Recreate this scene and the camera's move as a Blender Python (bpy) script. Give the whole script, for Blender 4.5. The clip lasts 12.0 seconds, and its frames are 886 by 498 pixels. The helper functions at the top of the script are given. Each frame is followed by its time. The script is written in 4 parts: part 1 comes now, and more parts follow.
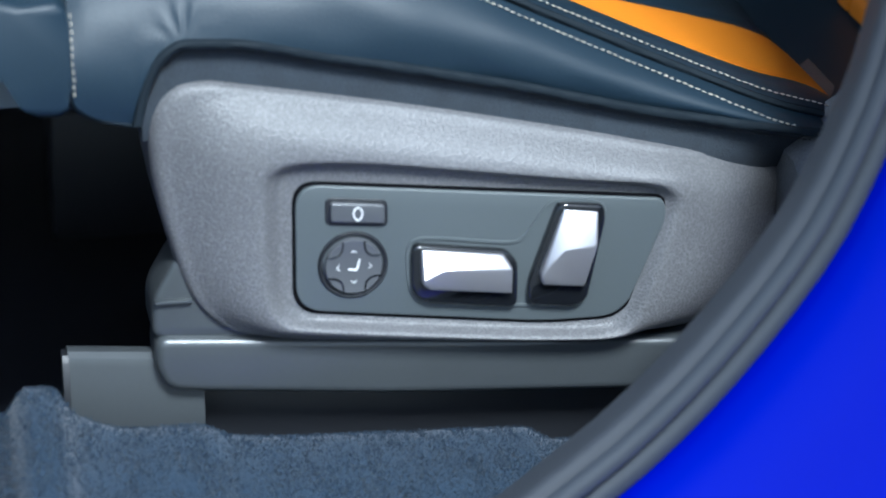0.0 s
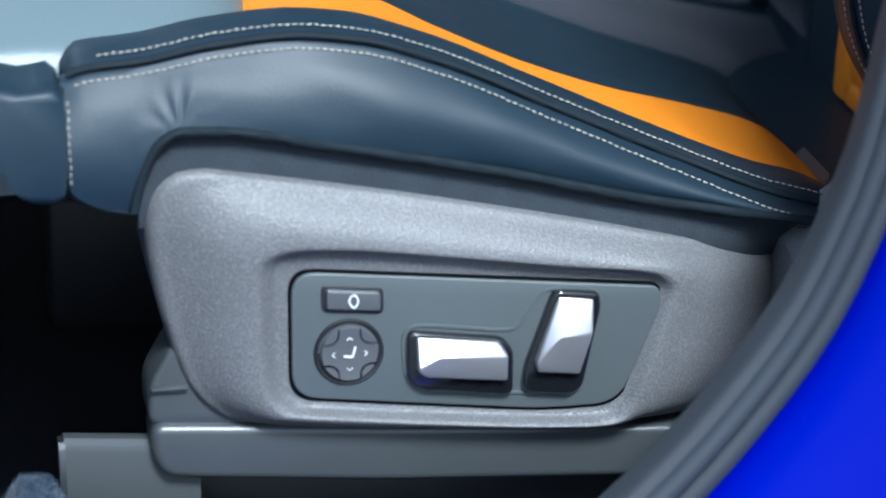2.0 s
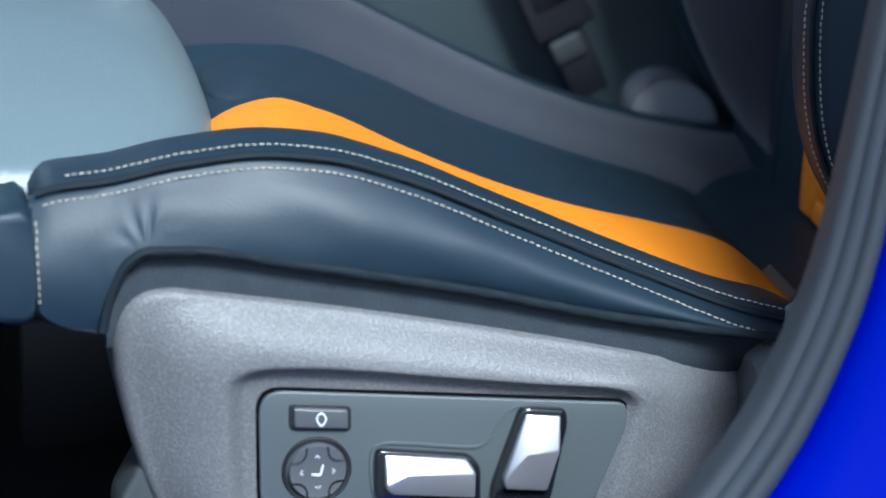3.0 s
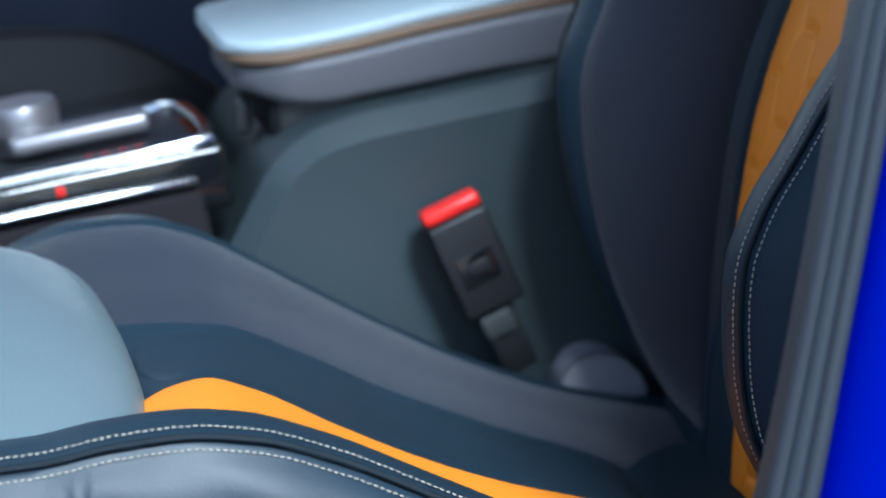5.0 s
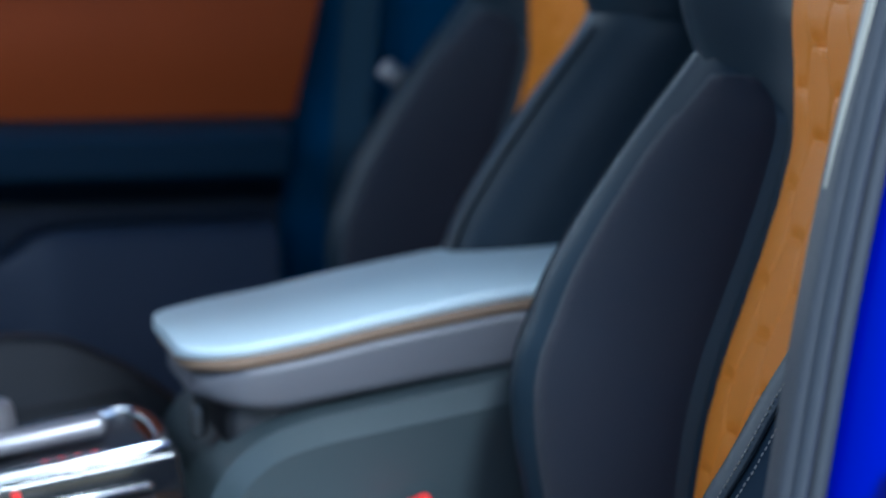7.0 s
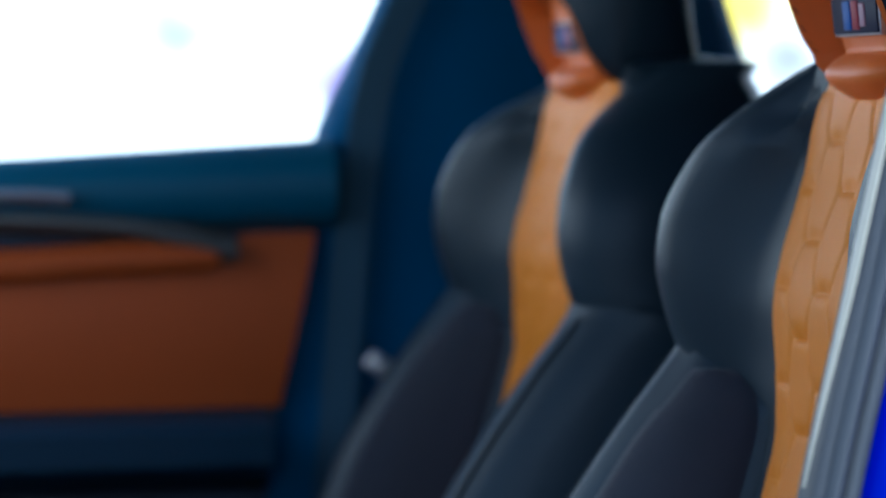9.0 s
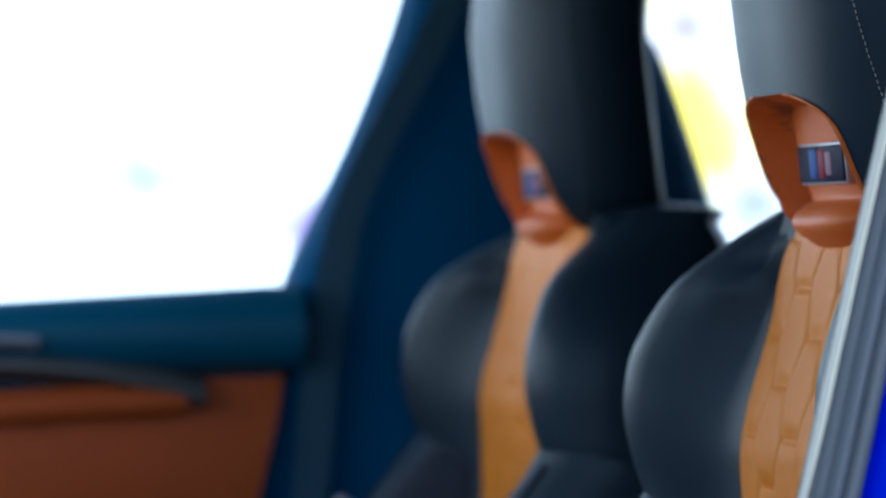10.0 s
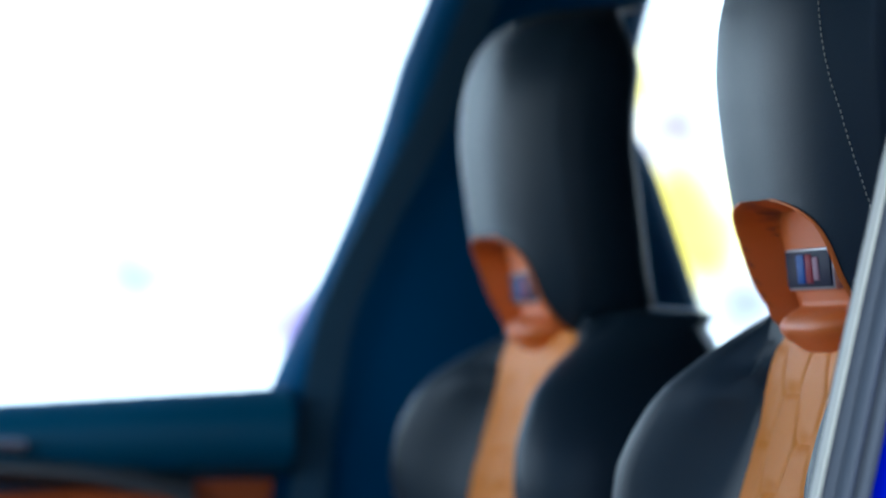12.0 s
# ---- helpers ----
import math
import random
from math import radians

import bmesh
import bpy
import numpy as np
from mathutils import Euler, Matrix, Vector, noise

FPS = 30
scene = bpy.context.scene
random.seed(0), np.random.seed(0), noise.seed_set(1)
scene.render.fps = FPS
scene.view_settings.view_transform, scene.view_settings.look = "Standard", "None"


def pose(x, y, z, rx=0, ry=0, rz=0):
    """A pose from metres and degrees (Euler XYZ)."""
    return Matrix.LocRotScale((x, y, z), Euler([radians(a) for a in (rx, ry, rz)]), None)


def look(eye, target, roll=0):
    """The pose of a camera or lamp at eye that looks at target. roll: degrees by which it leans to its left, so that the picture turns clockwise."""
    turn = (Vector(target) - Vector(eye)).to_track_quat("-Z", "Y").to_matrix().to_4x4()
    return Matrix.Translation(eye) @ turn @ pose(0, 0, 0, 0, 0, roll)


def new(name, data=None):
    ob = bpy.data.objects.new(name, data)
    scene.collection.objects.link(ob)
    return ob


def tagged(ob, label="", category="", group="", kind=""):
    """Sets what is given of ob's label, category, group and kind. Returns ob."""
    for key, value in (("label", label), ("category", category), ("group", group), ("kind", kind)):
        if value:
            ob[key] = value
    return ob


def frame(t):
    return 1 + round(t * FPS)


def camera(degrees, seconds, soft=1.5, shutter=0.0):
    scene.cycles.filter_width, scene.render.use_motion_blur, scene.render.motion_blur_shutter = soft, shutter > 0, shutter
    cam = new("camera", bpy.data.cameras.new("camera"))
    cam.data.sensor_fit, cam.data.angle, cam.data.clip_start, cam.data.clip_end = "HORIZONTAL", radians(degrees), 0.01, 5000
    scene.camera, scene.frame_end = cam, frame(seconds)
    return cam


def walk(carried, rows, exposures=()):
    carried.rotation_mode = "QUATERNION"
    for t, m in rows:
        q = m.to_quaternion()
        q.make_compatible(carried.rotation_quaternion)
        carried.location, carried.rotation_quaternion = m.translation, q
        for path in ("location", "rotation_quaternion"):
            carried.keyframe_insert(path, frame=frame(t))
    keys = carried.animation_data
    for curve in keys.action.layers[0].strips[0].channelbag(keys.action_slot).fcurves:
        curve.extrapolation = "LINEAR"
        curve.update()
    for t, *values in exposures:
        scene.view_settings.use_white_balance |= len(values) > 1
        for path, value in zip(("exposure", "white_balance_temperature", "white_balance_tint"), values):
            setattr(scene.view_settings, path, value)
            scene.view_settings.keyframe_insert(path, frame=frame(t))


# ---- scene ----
cam = camera(16.0, 12.0)
PATH = [
    (0, (-0.332, -1.97, 1.359), (0.023, -0.148, 0.614), -0.0),
    (0.5, (-0.33, -1.971, 1.359), (0.021, -0.147, 0.616), -0.0),
    (1, (-0.327, -1.973, 1.359), (0.021, -0.145, 0.626), -0.0),
    (1.5, (-0.326, -1.974, 1.359), (0.022, -0.14, 0.641), -0.1),
    (2, (-0.327, -1.977, 1.359), (0.028, -0.134, 0.668), -0.0),
    (2.5, (-0.327, -1.982, 1.36), (0.04, -0.129, 0.702), -0.1),
    (3, (-0.321, -1.988, 1.362), (0.051, -0.123, 0.742), -0.1),
    (3.2, (-0.321, -1.989, 1.362), (0.056, -0.12, 0.758), -0.1),
    (4.8, (-0.325, -1.993, 1.377), (0.094, -0.097, 0.899), -0.0),
    (5, (-0.325, -1.994, 1.376), (0.101, -0.095, 0.915), -0.1),
    (5.5, (-0.325, -1.996, 1.376), (0.115, -0.092, 0.954), -0.1),
    (6, (-0.325, -2.003, 1.377), (0.123, -0.09, 1.003), -0.0),
    (6.5, (-0.325, -2.007, 1.378), (0.13, -0.087, 1.052), 0.1),
    (6.7, (-0.325, -2.009, 1.378), (0.132, -0.086, 1.076), 0.1),
    (8.3, (-0.317, -2.009, 1.389), (0.146, -0.07, 1.221), -0.1),
    (8.5, (-0.316, -2.009, 1.389), (0.147, -0.069, 1.242), -0.0),
    (9, (-0.315, -2.01, 1.391), (0.151, -0.067, 1.296), -0.2),
    (9.5, (-0.316, -2.012, 1.391), (0.161, -0.07, 1.347), -0.0),
    (10, (-0.318, -2.017, 1.393), (0.169, -0.077, 1.389), -0.0),
    (10.5, (-0.317, -2.02, 1.394), (0.171, -0.081, 1.419), 0.4),
    (11, (-0.317, -2.02, 1.396), (0.173, -0.081, 1.446), 0.3),
    (11.5, (-0.316, -2.021, 1.397), (0.175, -0.083, 1.456), 0.2),
    (12, (-0.316, -2.019, 1.397), (0.176, -0.081, 1.456), 0.0),
]
walk(cam, [(t, look(eye, target, roll)) for t, eye, target, roll in PATH], [(0, 0.85, 5290, 2), (3.2, 0.87, 5250, 2), (5.5, 0.90, 5020, 2), (8.5, 0.98, 4930, 2), (12, 0.98, 4930, 2)])
# a long lens, focused on the near seat
cam.data.dof.use_dof = True
cam.data.dof.focus_distance = 1.97
cam.data.dof.aperture_fstop = 5.0

# ---- light ----
world = bpy.data.worlds.new("world")
scene.world = world
world.use_nodes = True
sky = world.node_tree.nodes.new("ShaderNodeTexSky")
sky.sky_type, sky.sun_disc = "NISHITA", False
sky.sun_elevation, sky.sun_rotation = radians(48), radians(170)
sky.air_density, sky.dust_density = 1.0, 2.0
back = world.node_tree.nodes["Background"]
world.node_tree.links.new(sky.outputs[0], back.inputs[0])
back.inputs[1].default_value = 0.10
sun = new("sun", bpy.data.lights.new("sun", "SUN"))
sun.data.energy, sun.data.angle, sun.data.color = 4.1, radians(15), (1.0, 0.96, 0.9)
sun.matrix_world = look((0.38, -2.2, 2.5), (0, 0, 0))
# the sky's light in the opening of the windscreen
screen = new("windscreen_light", bpy.data.lights.new("windscreen_light", "AREA"))
screen.data.shape, screen.data.size, screen.data.size_y = "RECTANGLE", 1.0, 0.6
screen.data.energy, screen.data.color = 2.1, (1.0, 0.92, 0.78)
screen.matrix_world = look((-0.58, 0.76, 1.56), (0.50, 0.45, 1.0))

# ---- small tools ----


def fn(*pts):
    """A smooth curve y(x) through points, with no overshoot."""
    pts = sorted(pts)
    xs, ys = np.array([p[0] for p in pts], float), np.array([p[1] for p in pts], float)
    h = np.diff(xs)
    d = np.diff(ys) / h
    m = np.zeros(len(xs))
    m[0], m[-1] = d[0], d[-1]
    for i in range(1, len(xs) - 1):
        if d[i - 1] * d[i] > 0:
            w1, w2 = 2 * h[i] + h[i - 1], h[i] + 2 * h[i - 1]
            m[i] = (w1 + w2) / (w1 / d[i - 1] + w2 / d[i])

    def value(x):
        x = min(max(x, xs[0]), xs[-1])
        i = min(max(int(np.searchsorted(xs, x)) - 1, 0), len(h) - 1)
        s = (x - xs[i]) / h[i]
        return float((1 + 2 * s) * (1 - s) ** 2 * ys[i] + s * (1 - s) ** 2 * h[i] * m[i]
                     + s * s * (3 - 2 * s) * ys[i + 1] + s * s * (s - 1) * h[i] * m[i + 1])
    return value


def curve(pts, n, closed=False):
    """n points spread evenly along a smooth line through pts."""
    P = [Vector(p) for p in pts]
    k = len(P)
    out = []
    for i in range(k if closed else k - 1):
        a = P[(i - 1) % k] if closed or i else P[0] * 2 - P[1]
        b, c = P[i], P[(i + 1) % k]
        d = P[(i + 2) % k] if closed or i + 2 < k else c * 2 - b
        for j in range(16):
            s = j / 16
            out.append(0.5 * ((2 * b) + (c - a) * s + (2 * a - 5 * b + 4 * c - d) * s * s + (3 * b - a - 3 * c + d) * s ** 3))
    out.append(P[0].copy() if closed else P[-1].copy())
    L = np.concatenate([[0], np.cumsum([(out[i + 1] - out[i]).length for i in range(len(out) - 1)])])
    res = []
    for s in np.linspace(0, L[-1], n, endpoint=not closed):
        i = min(max(int(np.searchsorted(L, s)) - 1, 0), len(out) - 2)
        f = (s - L[i]) / max(L[i + 1] - L[i], 1e-9)
        res.append(out[i].lerp(out[i + 1], f))
    return res


def grid(bm, rows, ring=False, caps=False):
    """Faces over rows of points. ring: each row is closed; caps: fill the first and last row."""
    V = [[bm.verts.new(p) for p in row] for row in rows]
    n = len(V[0])
    for a, b in zip(V, V[1:]):
        for j in range(n if ring else n - 1):
            k = (j + 1) % n
            bm.faces.new((a[j], a[k], b[k], b[j]))
    if caps:
        bm.faces.new(V[0][::-1])
        bm.faces.new(V[-1])
    return V


def sheet(bm, rows, normal, thick):
    """A sheet over rows of points, with its back and rim, thick metres deep against normal."""
    N = Vector(normal).normalized() * thick
    front = [[Vector(p) for p in row] for row in rows]
    rows2 = [[p - N for p in row] for row in front]
    V, W = grid(bm, front), grid(bm, [r[::-1] for r in rows2])
    W = [r[::-1] for r in W]
    rim = list(V[0]) + [r[-1] for r in V[1:]] + list(V[-1][-2::-1]) + [r[0] for r in V[-2:0:-1]]
    rim2 = list(W[0]) + [r[-1] for r in W[1:]] + list(W[-1][-2::-1]) + [r[0] for r in W[-2:0:-1]]
    for i in range(len(rim)):
        j = (i + 1) % len(rim)
        bm.faces.new((rim[i], rim2[i], rim2[j], rim[j]))


def tube(bm, path, r, sides=8, flat=1.0):
    """A round cord along a path; flat squeezes it along y."""
    path = [Vector(p) for p in path]
    rows = []
    for i, p in enumerate(path):
        t = (path[min(i + 1, len(path) - 1)] - path[max(i - 1, 0)]).normalized()
        a = t.cross(Vector((0, 1, 0)))
        a = a.normalized() if a.length > 0.05 else Vector((1, 0, 0))
        b = t.cross(a).normalized()
        rows.append([p + (a * math.cos(q) + b * math.sin(q) * flat) * r for q in (2 * math.pi * k / sides for k in range(sides))])
    grid(bm, rows, ring=True, caps=True)


def stitches(bm, path, pitch=0.0042, length=0.0028, r=0.00052):
    """Short raised threads along a path."""
    path = [Vector(p) for p in path]
    total = sum((b - a).length for a, b in zip(path, path[1:]))
    pts = curve(path, max(int(total / pitch), 2))
    for a, b in zip(pts, pts[1:]):
        t = (b - a).normalized()
        u = t.cross(Vector((0.3, 1, 0.2))).normalized()
        w = t.cross(u)
        m = (a + b) / 2 + u * random.uniform(-0.0002, 0.0002)
        rows = []
        for s, k in ((-0.5, 0.5), (-0.3, 1), (0.3, 1), (0.5, 0.5)):
            rows.append([m + t * length * s + (u * i + w * j) * r * k for i, j in ((1, 0), (0, 1), (-1, 0), (0, -1))])
        grid(bm, rows, ring=True, caps=True)


def prism(bm, outline, y0, y1, round_=0.002, steps=3):
    """A plate with an outline of (x, z), from depth y0 (back) to y1 (front), its front edge rounded."""
    cx, cz = sum(p[0] for p in outline) / len(outline), sum(p[1] for p in outline) / len(outline)
    k = len(outline)
    nrm = []
    for i in range(k):
        (ax, az), (bx, bz) = outline[i - 1], outline[(i + 1) % k]
        n = Vector((bz - az, ax - bx))
        n = n.normalized() if n.length > 1e-9 else Vector((0, 0))
        if n.dot(Vector((outline[i][0] - cx, outline[i][1] - cz))) < 0:
            n = -n
        nrm.append(n)
    sg = -1 if y1 < y0 else 1
    rows = [[(x, y0, z) for x, z in outline]]
    for s in range(steps + 1):
        a = s / steps * math.pi / 2
        off = round_ * (1 - math.cos(a))
        y = y1 - sg * round_ * (1 - math.sin(a))
        rows.append([(x - n.x * off, y, z - n.y * off) for (x, z), n in zip(outline, nrm)])
    grid(bm, rows, ring=True, caps=True)


def rounded(pts, r, n=5):
    """A polygon of (x, z) with its corners rounded."""
    out = []
    k = len(pts)
    for i in range(k):
        p, a, b = Vector(pts[i]), Vector(pts[i - 1]), Vector(pts[(i + 1) % k])
        rr = min(r, (a - p).length * 0.45, (b - p).length * 0.45)
        s, e = p + (a - p).normalized() * rr, p + (b - p).normalized() * rr
        for j in range(n + 1):
            f = j / n
            q = s.lerp(p, f).lerp(p.lerp(e, f), f)
            out.append((q.x, q.y))
    return out


def box(bm, lo, hi, bevel=0.003, m=None, seg=2):
    res = bmesh.ops.create_cube(bm, size=1.0)
    lo, hi = Vector(lo), Vector(hi)
    for v in res["verts"]:
        v.co = Vector((lo[i] + (v.co[i] + 0.5) * (hi[i] - lo[i]) for i in range(3)))
    if bevel:
        edges = list({e for v in res["verts"] for e in v.link_edges})
        res = bmesh.ops.bevel(bm, geom=edges, offset=bevel, segments=seg, affect="EDGES", profile=0.5)
        verts = list({v for f in res["faces"] for v in f.verts})
    else:
        verts = res["verts"]
    if m is not None:
        seen, stack = set(verts), list(verts)
        while stack:
            for e in stack.pop().link_edges:
                for v in e.verts:
                    if v not in seen:
                        seen.add(v)
                        stack.append(v)
        bmesh.ops.transform(bm, matrix=m, verts=list(seen))


def thing(name, base, label, category, group="", kind=""):
    ob = new(name)
    ob.location = base
    ob.empty_display_size = 0.05
    return tagged(ob, label, category, group, kind)


def mesh_object(name, bm, material, angle=45):
    bmesh.ops.recalc_face_normals(bm, faces=bm.faces[:])
    me = bpy.data.meshes.new(name)
    bm.to_mesh(me)
    bm.free()
    me.materials.append(material)
    me.polygons.foreach_set("use_smooth", [True] * len(me.polygons))
    me.set_sharp_from_angle(angle=radians(angle))
    return new(name, me)


def part(name, bm, material, parent, label="", angle=45):
    ob = mesh_object(name, bm, material, angle)
    ob.parent = parent
    ob.matrix_parent_inverse = Matrix.Translation(-parent.location)
    return tagged(ob, label)


# ---- materials ----


def material(name, color, rough=0.5, metal=0.0, grain=0.0, scale=400.0, kind="noise", vary=0.15, coat=0.0, sheen=0.0, spread=0.08, stretch=(1, 1, 1), spec=0.5, wear=6.0, relief=0.001):
    """A surface with a fine relief, slow changes of tone and of gloss."""
    m = bpy.data.materials.new(name)
    m.use_nodes = True
    N, L = m.node_tree.nodes, m.node_tree.links
    b = N["Principled BSDF"]
    b.inputs["Metallic"].default_value = metal
    b.inputs["Coat Weight"].default_value = coat
    b.inputs["Coat Roughness"].default_value = 0.04
    b.inputs["Sheen Weight"].default_value = sheen
    b.inputs["Specular IOR Level"].default_value = spec
    co = N.new("ShaderNodeTexCoord")
    mp = N.new("ShaderNodeMapping")
    mp.inputs["Scale"].default_value = stretch
    L.new(co.outputs["Object"], mp.inputs[0])
    slow = N.new("ShaderNodeTexNoise")
    slow.inputs["Scale"].default_value, slow.inputs["Detail"].default_value = wear, 6
    L.new(mp.outputs[0], slow.inputs["Vector"])
    if kind == "cells":
        fine = N.new("ShaderNodeTexVoronoi")
        fine.feature = "SMOOTH_F1"
        height = fine.outputs["Distance"]
    elif kind == "speckle":
        fine = N.new("ShaderNodeTexVoronoi")
        fine.feature = "F1"
        height = fine.outputs["Distance"]
    elif kind == "weave":
        fine = N.new("ShaderNodeTexWave")
        fine.inputs["Distortion"].default_value = 3
        fine.inputs["Detail"].default_value = 3
        height = fine.outputs["Fac"]
    else:
        fine = N.new("ShaderNodeTexNoise")
        fine.inputs["Detail"].default_value = 5
        height = fine.outputs["Fac"]
    fine.inputs["Scale"].default_value = scale
    L.new(mp.outputs[0], fine.inputs["Vector"])
    mix = N.new("ShaderNodeMix")
    mix.data_type = "RGBA"
    mix.inputs["A"].default_value = (*[c * (1 - vary) for c in color], 1)
    mix.inputs["B"].default_value = (*[min(c * (1 + vary), 1) for c in color], 1)
    add = N.new("ShaderNodeMath")
    add.operation = "MULTIPLY_ADD"
    L.new(height, add.inputs[0])
    add.inputs[1].default_value = 0.45
    sub = N.new("ShaderNodeMath")
    sub.operation = "MULTIPLY"
    L.new(slow.outputs["Fac"], sub.inputs[0])
    sub.inputs[1].default_value = 0.6
    L.new(sub.outputs[0], add.inputs[2])
    L.new(add.outputs[0], mix.inputs["Factor"])
    L.new(mix.outputs["Result"], b.inputs["Base Color"])
    rr = N.new("ShaderNodeMapRange")
    rr.inputs["To Min"].default_value, rr.inputs["To Max"].default_value = max(rough - spread, 0.02), min(rough + spread, 1)
    L.new(slow.outputs["Fac"], rr.inputs["Value"])
    L.new(rr.outputs["Result"], b.inputs["Roughness"])
    if grain:
        bump = N.new("ShaderNodeBump")
        bump.inputs["Strength"].default_value = grain
        bump.inputs["Distance"].default_value = relief
        L.new(height, bump.inputs["Height"])
        L.new(bump.outputs[0], b.inputs["Normal"])
    return m


leather = material("dark_leather", (0.0112, 0.0230, 0.0355), 0.47, spec=0.34, grain=0.12, scale=900, kind="cells", wear=9)
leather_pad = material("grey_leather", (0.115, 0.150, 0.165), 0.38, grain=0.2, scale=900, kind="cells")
suede = material("dark_suede", (0.0048, 0.0088, 0.021), 0.9, grain=0.5, scale=1500, vary=0.35, sheen=0.2, wear=14)
orange = material("orange_leather", (0.66, 0.21, 0.008), 0.58, spec=0.25, grain=0.25, scale=900, kind="cells", vary=0.12, wear=10)
textile = material("grey_textile", (0.024, 0.031, 0.040), 0.95, grain=1.0, scale=800, vary=0.7, wear=60)
plastic = material("grained_plastic", (0.115, 0.114, 0.118), 0.48, grain=0.7, scale=640, kind="speckle", vary=0.7, spread=0.06, relief=0.0004)
plate_mat = material("satin_plastic", (0.075, 0.086, 0.090), 0.38, grain=0.03, scale=500, vary=0.08, wear=12)
black_gloss = material("gloss_black", (0.008, 0.009, 0.011), 0.12, coat=0.6, vary=0.2)
black_plastic = material("black_plastic", (0.012, 0.013, 0.016), 0.45, grain=0.2, scale=1200)
button_mat = material("button_plastic", (0.075, 0.078, 0.085), 0.3, vary=0.08)
satin = material("satin_chrome", (0.42, 0.41, 0.43), 0.40, metal=0.75, vary=0.05)
chrome = material("chrome", (0.85, 0.86, 0.88), 0.10, metal=1.0, vary=0.03)
steel = material("painted_steel", (0.060, 0.066, 0.070), 0.34, metal=0.25, grain=0.04, scale=300, vary=0.1, wear=25)
carpet_mat = material("carpet", (0.008, 0.023, 0.046), 1.0, grain=0.8, scale=1100, vary=0.3, sheen=0.15, wear=40)
joint_mat = material("dark_joint", (0.002, 0.002, 0.003), 0.9, spec=0.1)
thread = material("pale_thread", (0.34, 0.31, 0.25), 0.7, vary=0.1)
dark_thread = material("dark_thread", (0.02, 0.02, 0.022), 0.7)
seal_lip = material("seal_lip", (0.030, 0.034, 0.042), 0.55, grain=0.4, scale=900, vary=0.2)
rubber = material("rubber_seal", (0.030, 0.035, 0.044), 0.5, grain=0.15, scale=700, vary=0.15)
paint = material("blue_paint", (0.0, 0.003, 0.27), 0.34, metal=0.1, coat=0.06, spec=0.2, vary=0.06, wear=3)
red = material("red_plastic", (0.75, 0.02, 0.015), 0.35, vary=0.06)
piping_mat = material("matte_piping", (0.008, 0.013, 0.018), 0.75, spec=0.2)
# pale colour for the highlight along the pillar trim's edge
highlight_pale = material("pillar_edge_highlight", (0.42, 0.40, 0.33), 0.6, vary=0.06)
white_mark = material("white_print", (0.75, 0.75, 0.75), 0.5, vary=0.02)
dark_red = material("dark_red_enamel", (0.22, 0.012, 0.03), 0.5, spec=0.1, vary=0.02)
mauve_mark = material("mauve_enamel", (0.30, 0.17, 0.22), 0.5, spec=0.1, vary=0.02)
blue_mark = material("light_blue_enamel", (0.02, 0.08, 0.30), 0.5, spec=0.1, vary=0.02)
navy_mark = material("navy_enamel", (0.004, 0.006, 0.030), 0.5, vary=0.02, spec=0.1)
trim_dark = material("dark_trim", (0.003, 0.014, 0.042), 0.55, grain=0.3, scale=900, vary=0.2)
# dark pillar trim, lifted to blue in its colour to stand for lens flare
pillar_flare = material("flare_blue_pillar_cloth", (0.006, 0.072, 0.180), 0.75, spec=0.2, grain=0.3, scale=900, vary=0.2)
armrest_trim = material("navy_armrest_trim", (0.005, 0.026, 0.056), 0.5, spec=0.3, grain=0.2, scale=900, vary=0.15)
# lighter copy of the dark leather: window light on the door top
door_top_lit = material("window_lit_leather", (0.009, 0.080, 0.150), 0.45, spec=0.3, grain=0.12, scale=900, kind="cells", wear=9)
# darker copy of the orange leather, the far door's shade in its colour
orange_shaded = material("shaded_orange_leather", (0.32, 0.060, 0.008), 0.55, spec=0.25, grain=0.2, scale=900, kind="cells", vary=0.15, wear=8)
rust = material("rust_leather", (0.60, 0.135, 0.014), 0.50, spec=0.25, grain=0.2, scale=900, kind="cells", vary=0.1, wear=10)
tan = material("tan_edge", (0.24, 0.16, 0.10), 0.5, vary=0.1)
pale_plastic = material("pale_plastic", (0.28, 0.28, 0.30), 0.5, vary=0.1, grain=0.1)
belt_mat = material("belt_webbing", (0.018, 0.055, 0.095), 0.8, grain=0.4, scale=900)
console_mat = material("satin_console_plastic", (0.036, 0.050, 0.056), 0.42, grain=0.15, scale=900, vary=0.1)
console_lower = material("dark_lower_console", (0.016, 0.014, 0.017), 0.85, spec=0.15, grain=0.2, scale=700)
headliner = material("headliner", (0.10, 0.105, 0.115), 0.95, grain=0.4, scale=900)
# the lid's near-white base carries the windscreen light on its top
armrest_toplit = material("toplit_armrest_leather", (0.68, 0.80, 0.84), 0.36, grain=0.2, scale=900, kind="cells", vary=0.08)
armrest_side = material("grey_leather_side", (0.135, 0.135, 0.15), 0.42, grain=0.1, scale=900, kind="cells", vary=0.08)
# floor carpet, shade of the footwell and under the seats put into its colour
floor_mat = material("shaded_floor_carpet", (0.002, 0.005, 0.014), 1.0, grain=0.6, scale=700, vary=0.4)
# unseen ground, its tone chosen dark to cut bounce into the cabin
low_bounce_ground = material("low_bounce_ground", (0.09, 0.09, 0.088), 0.9, grain=0.3, scale=160, vary=0.3, wear=1.5)


